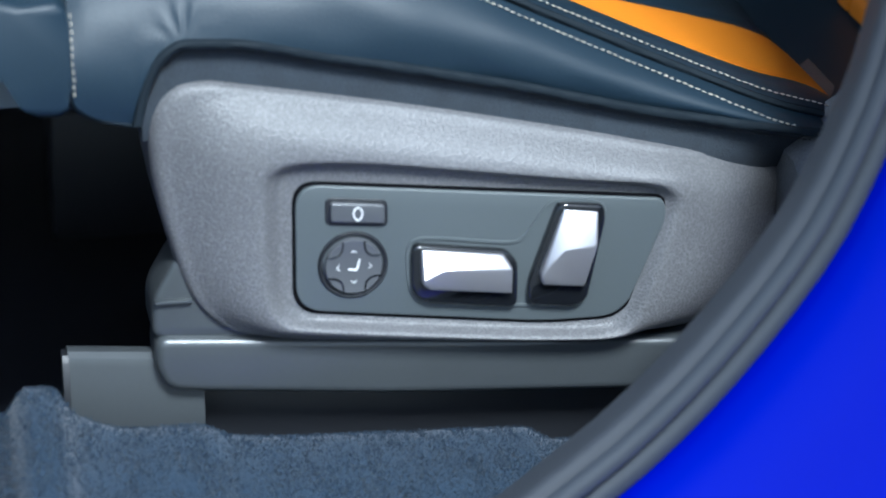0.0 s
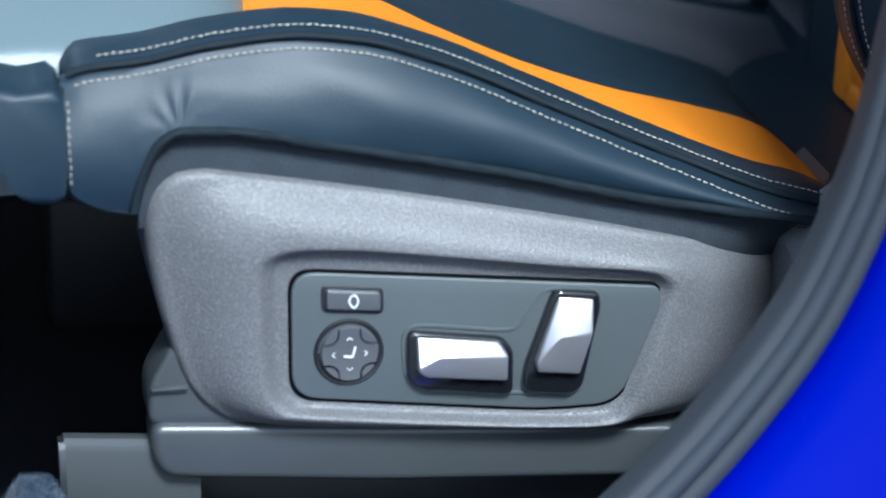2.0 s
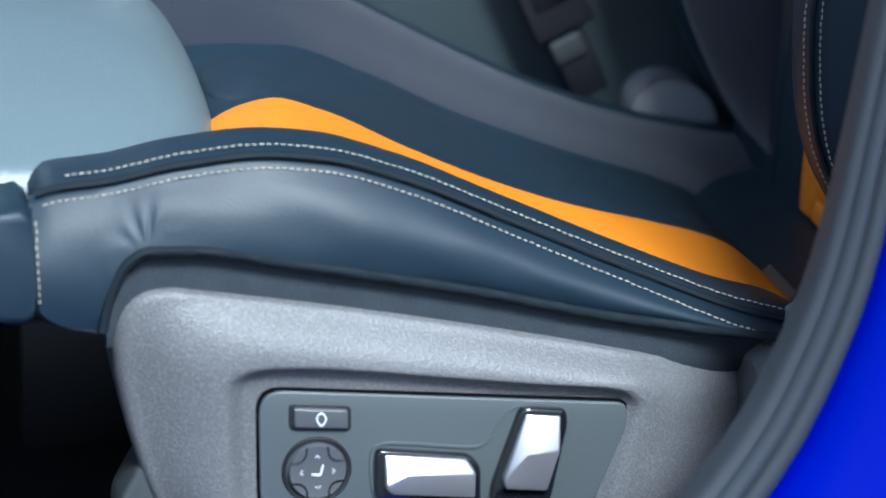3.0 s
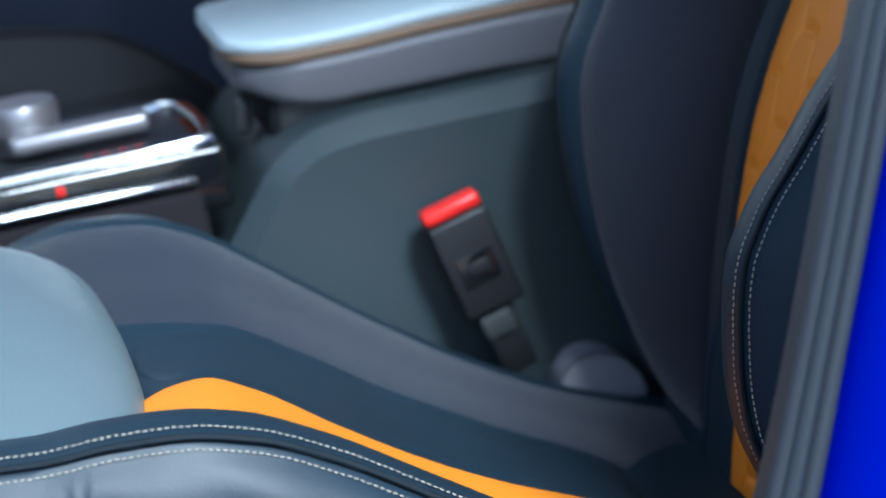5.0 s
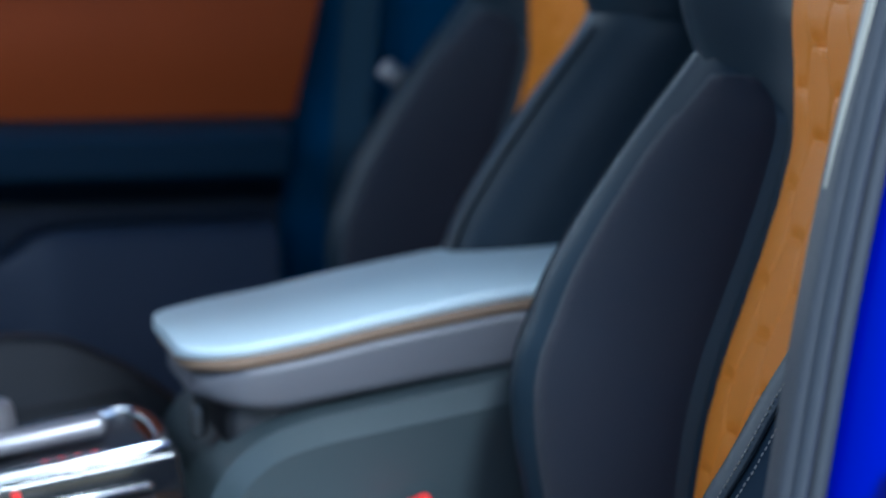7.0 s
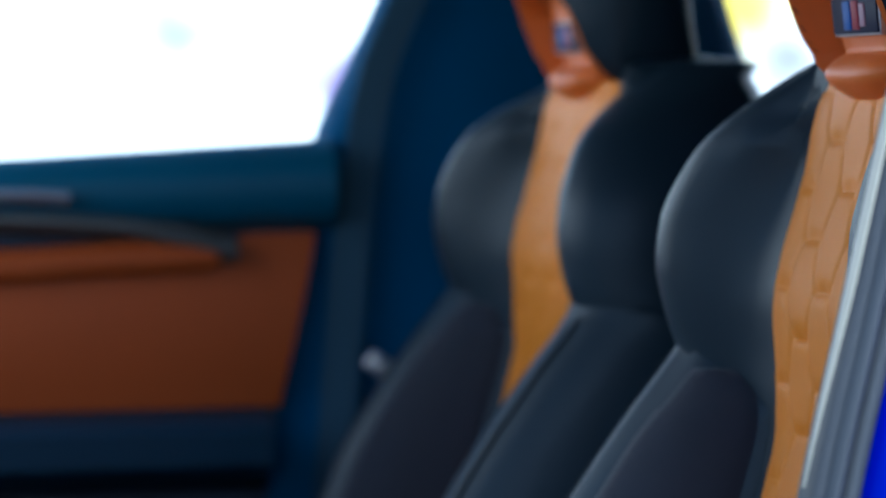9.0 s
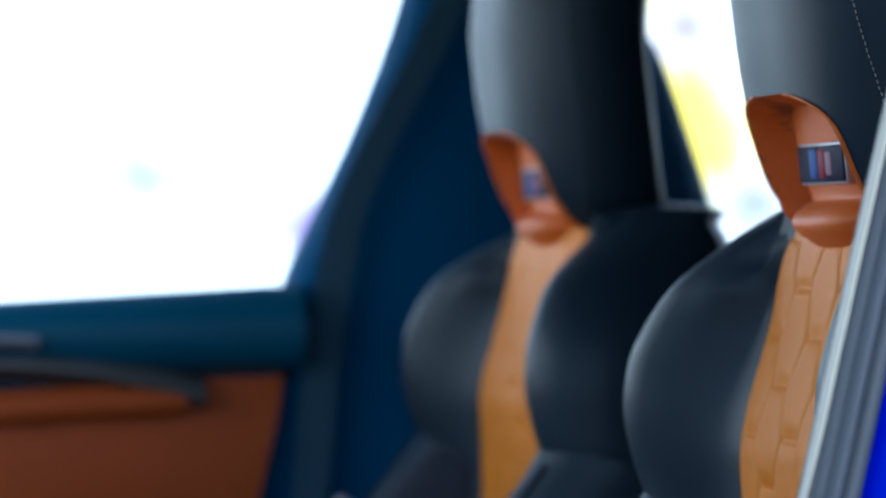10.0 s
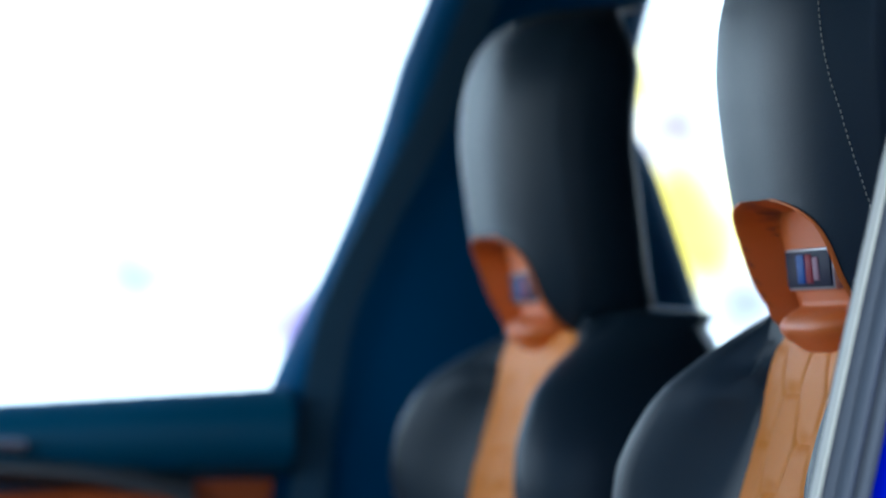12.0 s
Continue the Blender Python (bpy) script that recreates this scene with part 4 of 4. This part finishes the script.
        bm.faces.new([M[2], M[3], M[4], M[5], T])
        bmesh.ops.bevel(bm, geom=bm.edges[:], offset=0.0016, segments=4, affect="EDGES", profile=0.5)
        part("lever", bm, satin, sp, label, 30)

    lever([(-0.0200, 0.6725), (0.0345, 0.6650), (0.0405, 0.658), (0.0405, 0.6305), (-0.0130, 0.6375), (-0.0205, 0.645)],
          [(-0.0165, -0.2835, 0.6700), (0.0330, -0.2835, 0.6635), (0.0375, -0.2905, 0.6565), (0.0375, -0.2885, 0.6395), (-0.0120, -0.2885, 0.6455), (-0.0165, -0.2895, 0.6495)],
          (-0.0050, -0.2925, 0.6605), "brushed silver fore-and-aft lever")
    lever([(0.0665, 0.6915), (0.0930, 0.6885), (0.0940, 0.680), (0.0840, 0.6330), (0.0770, 0.6285), (0.0495, 0.6320), (0.0495, 0.6450)],
          [(0.0690, -0.2835, 0.6890), (0.0905, -0.2835, 0.6862), (0.0885, -0.2915, 0.6670), (0.0815, -0.2885, 0.6405), (0.0560, -0.2885, 0.6435), (0.0545, -0.2905, 0.6500)],
          (0.0680, -0.2925, 0.6680), "brushed silver backrest lever")


def rails(ob):
    # upper rail, rounded at its front end
    bm = bmesh.new()
    out = rounded([(-0.173, 0.6190), (0.30, 0.581), (0.30, 0.549), (-0.03, 0.570), (-0.150, 0.5815), (-0.166, 0.584), (-0.173, 0.598)], 0.012, 6)
    prism(bm, out, -0.235, -0.267, 0.006, 5)
    r = part("upper_rail", bm, steel, ob, "dark grey painted upper seat rail")
    bm = bmesh.new()
    out = rounded([(-0.174, 0.616), (-0.1735, 0.641), (-0.158, 0.668), (-0.14, 0.668), (-0.12, 0.63), (-0.10, 0.610)], 0.008, 5)
    prism(bm, out, -0.225, -0.262, 0.004)
    part("bracket", bm, steel, r, "upright front bracket")
    bm = bmesh.new()
    box(bm, (-0.172, -0.266, 0.6395), (-0.150, -0.2615, 0.6415), 0.0006)
    part("weld_seam", bm, steel, r)
    # lower rail's front end
    bm = bmesh.new()
    out = [(-0.250, 0.5585), (-0.271, 0.561), (-0.271, 0.600), (-0.2695, 0.605), (-0.266, 0.6078), (-0.260, 0.6085), (-0.253, 0.606), (-0.250, 0.600)]
    rows = [[(x, y, z - (x + 0.228) * 0.09) for y, z in out] for x in (-0.2275, -0.2265, -0.2, -0.1735, -0.1485, -0.1475)]
    grid(bm, rows, ring=True, caps=True)
    bmesh.ops.translate(bm, verts=bm.verts[:], vec=(0.004, 0.014, 0.0008))
    r = part("lower_rail", bm, steel, ob, "grey steel rail end standing on the carpet", 30)
    bm = bmesh.new()
    rows = [[(x, y, z) for y, z in ((-0.252, 0.566), (-0.258, 0.568), (-0.258, 0.603), (-0.254, 0.607), (-0.244, 0.607), (-0.244, 0.566))] for x in (-0.2270, -0.2230)]
    grid(bm, rows, ring=True, caps=True)
    part("end_cap", bm, black_plastic, r, "black plastic end cap")
    bm = bmesh.new()
    box(bm, (-0.148, -0.235, 0.50), (0.42, -0.205, 0.575), 0.003)
    part("lower_rail", bm, black_plastic, ob, "dark lower rail channel")
    for y in (0.20, 0.235):
        bm = bmesh.new()
        box(bm, (-0.20, y, 0.50), (0.42, y + 0.02, 0.60), 0.003)
        part("inner_rail", bm, black_plastic, ob)


seat(0.0, (0.1, 0.0, 0.51), "black leather sports seat with orange insert and grey switch cover", True)
seat(0.76, (0.1, 0.76, 0.51), "black leather sports seat with orange insert beside the far door", False)

# ---- between the seats ----


def buckle():
    ob = thing("belt_buckle", (0.235, 0.272, 0.74), "black seat belt buckle with a red release button", "seat belt buckle")
    m = Matrix.Translation((0.2055, 0.272, 0.819)) @ Matrix.Rotation(radians(-24), 4, "Y")
    bm = bmesh.new()
    box(bm, (-0.0245, -0.012, -0.044), (0.0245, 0.012, 0.036), 0.004, m, 3)
    b = part("buckle_body", bm, black_plastic, ob, "matt black plastic body")
    bm = bmesh.new()
    box(bm, (-0.0235, -0.011, 0.0365), (0.0235, 0.011, 0.048), 0.004, m, 3)
    part("release_button", bm, red, ob, "bright red release button")
    bm = bmesh.new()
    box(bm, (-0.015, -0.0135, -0.019), (0.015, -0.0125, 0.006), 0.0004, m)
    fr = part("window", bm, black_gloss, b, "sunk dark square")
    bm = bmesh.new()
    box(bm, (-0.008, -0.0145, -0.011), (0.009, -0.0136, -0.001), 0.0004, m)
    part("bar", bm, black_plastic, b)
    bm = bmesh.new()
    box(bm, (-0.014, -0.003, -0.10), (0.014, 0.003, -0.042), 0.002, m)
    part("stalk", bm, black_plastic, ob, "black stalk")
    bm = bmesh.new()
    box(bm, (-0.016, -0.008, -0.066), (0.010, -0.001, -0.046), 0.003, m)
    part("rivet_plate", bm, steel, ob, "bright metal fixing")


def hinge_cover():
    bm = bmesh.new()
    rows = []
    for a in np.linspace(0, math.pi, 14):
        rows.append([(0.309 - 0.034 * math.cos(a), y, 0.708 + 0.031 * math.sin(a) - 0.006 * (0.309 - 0.034 * math.cos(a) - 0.309) / 0.034) for y in (0.266, 0.262, 0.285, 0.30)])
    for r in rows:
        r.append((r[0][0], 0.30, 0.66))
        r.insert(0, (r[0][0], 0.266, 0.66))
    grid(bm, rows, ring=True, caps=True)
    tagged(mesh_object("hinge_cover", bm, pale_plastic), "rounded pale grey hinge cover beside the cushion", "hinge cover")


def console():
    ob = thing("centre_console", (0.2, 0.45, 0.42), "dark grey centre console with padded armrest and chrome gear selector", "centre console")
    side = [(-0.02, 0.60), (0.014, 0.80), (0.060, 0.889), (0.088, 0.912), (0.125, 0.9235), (0.30, 0.954), (0.62, 0.97), (0.62, 0.42), (-0.02, 0.42)]
    bm = bmesh.new()
    prism(bm, rounded(side, 0.02, 5), 0.60, 0.300, 0.017, 1)
    part("console_body", bm, console_mat, ob, "satin dark grey side panel", 30)
    # armrest: lower box, thin orange line, padded lid
    def slab(bm, top, bot, y0, y1, x0, x1, nose, r):
        rows = []
        for u in np.linspace(0, 1, 40):
            x = x0 + (x1 - x0) * u ** 2.6
            e = min(1, (x - x0) / nose)
            k = math.sqrt(max(1 - (1 - e) ** 2, 0.0004))
            zt, zb = top(x), bot(x)
            zm = (zt + zb) / 2
            zt, zb = zm + max((zt - zm) * (0.25 + 0.75 * k), r), zm + min((zb - zm) * (0.25 + 0.75 * k), -r)
            ym = (y0 + y1) / 2
            a, b = ym + (y0 - ym) * (0.55 + 0.45 * k), ym + (y1 - ym) * (0.55 + 0.45 * k)
            ring = []
            for cy, cz, q in ((a + r, zb + r, 180), (b - r, zb + r, 270), (b - r, zt - r, 0), (a + r, zt - r, 90)):
                for t in range(5):
                    w = radians(q + t * 22.5)
                    ring.append((x, cy + r * math.cos(w), cz + r * math.sin(w) + (cy - 0.352) * 0.02))
            rows.append(ring)
        grid(bm, rows, ring=True, caps=True)
    top = fn((0.0, 0.972), (0.05, 0.9745), (0.111, 0.9825), (0.2, 1.000), (0.323, 1.019), (0.45, 1.027), (0.6, 1.027))
    bm = bmesh.new()
    slab(bm, top, lambda x: top(x) - 0.012, 0.352, 0.565, 0.034, 0.60, 0.06, 0.0055)
    part("armrest_lid", bm, armrest_toplit, ob, "padded leather armrest lid, light from above put into its pale colour", 60)
    bm = bmesh.new()
    slab(bm, lambda x: top(x) - 0.0105, lambda x: top(x) - 0.0205, 0.3510, 0.562, 0.038, 0.60, 0.05, 0.004)
    part("armrest_seam", bm, tan, ob, "thin tan line under the lid", 60)
    bm = bmesh.new()
    slab(bm, lambda x: top(x) - 0.018, fn((0.0, 0.935), (0.06, 0.927), (0.1, 0.924), (0.153, 0.931), (0.243, 0.945), (0.60, 0.985)), 0.350, 0.56, 0.045, 0.60, 0.05, 0.010)
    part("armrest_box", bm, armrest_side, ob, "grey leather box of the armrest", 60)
    bm = bmesh.new()
    box(bm, (0.07, 0.365, 0.86), (0.60, 0.55, 0.935), 0.01)
    part("armrest_foot", bm, black_plastic, ob)
    # deck with the selector
    m = Matrix.Translation((-0.045, 0, 0.893)) @ Matrix.Rotation(radians(-9.5), 4, "Y")
    bm = bmesh.new()
    box(bm, (-0.40, 0.322, -0.05), (0.072, 0.60, 0.0), 0.006, m, 3)
    part("deck", bm, black_gloss, ob, "gloss black deck")
    bm = bmesh.new()
    loop = curve([(-0.36, 0.338, 0.001), (-0.2, 0.338, 0.001), (0.038, 0.338, 0.001), (0.059, 0.347, 0.001), (0.065, 0.37, 0.001), (0.065, 0.44, 0.001), (0.056, 0.478, 0.001), (0.02, 0.493, 0.001), (-0.2, 0.493, 0.001), (-0.36, 0.493, 0.001)], 90)
    rows = []
    for i, p in enumerate(loop):
        t = (loop[min(i + 1, 89)] - loop[max(i - 1, 0)]).normalized()
        n = Vector((t.y, -t.x, 0))
        rows.append([m @ (p + n * a + Vector((0, 0, z))) for a, z in ((-0.006, 0), (-0.0055, 0.004), (-0.003, 0.0065), (0.003, 0.0065), (0.0055, 0.004), (0.006, 0))])
    grid(bm, rows, ring=True, caps=True)
    part("selector_ring", bm, chrome, ob, "bright chrome frame round the selector", 60)
    bm = bmesh.new()
    box(bm, (-0.30, 0.352, 0.0005), (0.052, 0.482, 0.003), 0.001, m)
    part("selector_well", bm, black_plastic, ob)
    bm = bmesh.new()
    box(bm, (-0.085, 0.380, 0.008), (0.026, 0.410, 0.024), 0.007, m, 4)
    part("selector_lever", bm, satin, ob, "silver selector bar")
    for k in range(4):
        bm = bmesh.new()
        box(bm, (-0.030 + k * 0.013, 0.357, 0.003), (-0.0255 + k * 0.013, 0.3605, 0.0045), 0.001, m)
        part("indicator", bm, red, ob, "small red marking")
    bm = bmesh.new()
    rows = [[m @ Vector((-0.070 + 1.12 * r * math.cos(a), 0.43 + 1.12 * r * math.sin(a), z * 1.1)) for a in np.linspace(0, 2 * math.pi, 40, endpoint=False)] for r, z in ((0.020, 0.0), (0.019, 0.010), (0.026, 0.016), (0.028, 0.022), (0.028, 0.034), (0.026, 0.038), (0.022, 0.039), (0.002, 0.0385))]
    grid(bm, rows, ring=True, caps=True)
    part("controller_knob", bm, satin, ob, "round silver control knob", 40)
    bm = bmesh.new()
    box(bm, (-0.40, 0.313, -0.0255), (0.046, 0.3215, -0.0185), 0.002, m)
    part("trim_strip", bm, chrome, ob, "bright lower trim strip")
    bm = bmesh.new()
    box(bm, (-0.40, 0.316, -0.30), (0.050, 0.60, -0.027), 0.01, m)
    part("front_body", bm, console_lower, ob, "dark lower console side")
    bm = bmesh.new()
    box(bm, (-0.060, 0.3195, -0.0135), (-0.053, 0.3218, -0.0065), 0.001, m)
    part("indicator", bm, red, ob, "small red marking")
    # far rail of the console
    bm = bmesh.new()
    arcp = fn((-0.50, 0.90), (-0.30, 0.935), (-0.16, 0.948), (-0.09, 0.949), (-0.037, 0.946), (0.01, 0.927), (0.05, 0.903), (0.09, 0.87), (0.13, 0.84))
    rows = [[(x, 0.60 + dy, arcp(x) - dz) for dy, dz in ((0, 0.25), (0, 0.006), (0.003, 0.001), (0.01, 0), (0.03, 0.0), (0.037, 0.006), (0.037, 0.25))] for x in np.linspace(-0.5, 0.13, 60)]
    grid(bm, rows, ring=True, caps=True)
    part("far_rail", bm, black_plastic, ob, "dark curved rail on the far side", 60)
    bm = bmesh.new()
    box(bm, (0.046, 0.40, 0.895), (0.060, 0.42, 0.924), 0.006, seg=3)
    part("socket", bm, steel, ob, "small bright socket cover")


buckle()
hinge_cover()
console()

# ---- far side ----


def far_door():
    ob = thing("door_1", (0.0, 1.25, 0.45), "closed car door with dark trim and an orange leather panel", "car door", kind="structure")
    edge = fn((0.45, 0.22), (0.96, 0.267), (1.072, 0.283), (1.253, 0.322), (1.35, 0.34))

    def strip(z0, z1, x0, depth, n=10, bow=0.0, front=None):
        rows = []
        for s in np.linspace(0, 1, n):
            row = []
            for u in np.linspace(0, 1, 24):
                a = z0(x0 + u * 1.27) if callable(z0) else z0
                b = z1(x0 + u * 1.27) if callable(z1) else z1
                z = a + (b - a) * s
                x = x0 + (edge(z) - x0) * u
                row.append((x, depth - bow * math.sin(math.pi * s), z))
            rows.append(row)
        return rows
    bm = bmesh.new()
    sheet(bm, strip(0.45, 1.33, -0.95, 1.225), (0, -1, 0), 0.05)
    part("door_body", bm, trim_dark, ob, "dark door lining", 50)
    bm = bmesh.new()
    upper = fn((-0.95, 1.235), (-0.011, 1.239), (0.104, 1.245), (0.2, 1.248), (0.232, 1.253), (0.40, 1.2535))
    sheet(bm, strip(1.072, upper, -0.95, 1.215, bow=0.012), (0, -1, 0), 0.02)
    panel = part("orange_panel", bm, orange_shaded, ob, "orange leather door panel, darkened for the shade it lies in", 60)
    bm = bmesh.new()
    rows = [[(x, y, upper(x) + dz) for y, dz in ((1.214, 0.001), (1.198, 0.0), (1.188, -0.010), (1.188, -0.024), (1.198, -0.034), (1.214, -0.036))] for x in np.linspace(-0.95, 0.215, 40)]
    grid(bm, rows, ring=True, caps=True)
    part("panel_roll", bm, orange_shaded, panel, "padded upper roll of the orange panel", 60)
    bm = bmesh.new()
    rows = []
    for x in np.linspace(-0.95, 0.338, 30):
        rows.append([(x, 1.215, 1.26), (x, 1.19, 1.27), (x, 1.178, 1.30), (x, 1.185, 1.318 + 0.04 * x), (x, 1.21, 1.3295 + 0.055 * x), (x, 1.26, 1.3315 + 0.055 * x), (x, 1.26, 1.26)])
    grid(bm, rows, ring=True, caps=True)
    part("door_top", bm, door_top_lit, ob, "padded door top, window light put into its blue-grey colour", 50)
    bm = bmesh.new()
    band = fn((-0.95, 1.285), (-0.012, 1.290), (0.101, 1.283), (0.188, 1.266), (0.235, 1.253))
    rows = [[(x, y, band(x) + dz) for y, dz in ((1.215, 0.0), (1.196, -0.002), (1.185, -0.012), (1.185, -0.022), (1.196, -0.031), (1.215, -0.034))] for x in np.linspace(-0.95, 0.235, 40)]
    grid(bm, rows, ring=True, caps=True)
    part("trim_strip", bm, steel, ob, "dark satin decor strip", 50)
    bm = bmesh.new()
    rows = [[(x, y, band(x) + 0.016 + dz) for y, dz in ((1.19, -0.006), (1.168, -0.004), (1.160, -0.010), (1.168, -0.016), (1.19, -0.018))] for x in np.linspace(-0.30, 0.06, 20)]
    grid(bm, rows, ring=True, caps=True)
    part("door_handle", bm, satin, ob, "slim silver door handle", 60)
    bm = bmesh.new()
    rows = [[(x, 1.225, 1.068), (x, 1.15, 1.066), (x, 1.135, 1.055), (x, 1.14, 1.02), (x, 1.19, 0.99), (x, 1.225, 0.99)] for x in np.linspace(-0.95, 0.262, 20)]
    grid(bm, rows, ring=True, caps=True)
    part("door_armrest", bm, armrest_trim, ob, "dark door armrest ledge", 40)
    bm = bmesh.new()
    shelf = fn((-0.95, 0.90), (-0.03, 0.965), (0.01, 0.99), (0.03, 0.995), (0.26, 1.0))
    rows = [[(x, 1.22, shelf(x) - 0.03), (x, 1.14, shelf(x) - 0.03), (x, 1.125, shelf(x) - 0.05), (x, 1.13, 0.60), (x, 1.22, 0.60)] for x in np.linspace(-0.40, 0.25, 30)]
    grid(bm, rows, ring=True, caps=True)
    part("door_pocket", bm, trim_dark, ob, "dark door pocket", 40)
    bm = bmesh.new()
    pane = [(-0.95, 1.270), (0.36, 1.335), (0.58, 1.95), (-0.45, 1.95)]
    prism(bm, pane, 1.262, 1.258, 0.0005, 1)
    w = part("window", bm, glass, ob, "clear side window")
    w.visible_shadow = False


def far_pillar():
    ob = thing("centre_pillar", (0.55, 1.30, 0.42), "dark trimmed centre pillar with a seat belt on the far side", "car pillar")
    bm = bmesh.new()
    left = fn((0.42, 0.24), (0.96, 0.268), (1.072, 0.286), (1.253, 0.324), (1.347, 0.341), (1.424, 0.376), (1.527, 0.424), (1.623, 0.461), (1.703, 0.486), (1.764, 0.511), (1.95, 0.58))
    right = fn((0.42, 0.97), (1.0, 0.93), (1.30, 0.858), (1.401, 0.832), (1.438, 0.821), (1.507, 0.798), (1.601, 0.762), (1.640, 0.739), (1.655, 0.736), (1.70, 0.746), (1.776, 0.766), (1.95, 0.83))
    rows = []
    for z in np.linspace(0.42, 1.95, 76):
        a, b = left(z), right(z)
        ring = [(a, 1.30, z), (a + 0.002, 1.256, z), (a + 0.012, 1.247, z), (a + 0.03, 1.243, z), ((a + b) / 2, 1.238, z), (b - 0.03, 1.27, z), (b - 0.008, 1.285, z), (b, 1.30, z), (b, 1.33, z), (a, 1.33, z)]
        rows.append(ring)
    grid(bm, rows, ring=True, caps=True)
    part("pillar_cover", bm, pillar_flare, ob, "dark pillar cover with the blue lift of lens flare in its colour", 50)
    bm = bmesh.new()
    mid = fn((0.9, 0.33), (1.40, 0.385), (1.489, 0.420), (1.621, 0.490), (1.76, 0.548), (1.92, 0.61))
    rows = [[(mid(z) - 0.019, 1.222, z), (mid(z) + 0.019, 1.218, z), (mid(z) + 0.019, 1.2165, z), (mid(z) - 0.019, 1.2205, z)] for z in np.linspace(0.95, 1.90, 44)]
    grid(bm, rows, ring=True, caps=True)
    part("belt", bm, belt_mat, ob, "grey seat belt webbing", 60)
    bm = bmesh.new()
    m = Matrix.Translation((0.368, 1.10, 1.119)) @ Matrix.Rotation(radians(38), 4, "Y")
    box(bm, (-0.020, -0.006, -0.010), (0.020, 0.006, 0.010), 0.003, m)
    part("belt_tongue", bm, satin, ob, "small metal belt tongue")
    bm = bmesh.new()
    prism(bm, [(0.80, 1.30), (1.75, 1.33), (1.60, 1.80), (0.72, 1.93)], 1.322, 1.318, 0.0005, 1)
    w = part("rear_window", bm, glass, ob, "clear rear side window")
    w.visible_shadow = False
    bm = bmesh.new()
    prism(bm, [(0.85, 0.42), (1.75, 0.42), (1.75, 1.33), (0.85, 1.31)], 1.34, 1.28, 0.02, 3)
    part("rear_door_lining", bm, trim_dark, ob, "dark rear door lining")


far_door()
far_pillar()
pile()
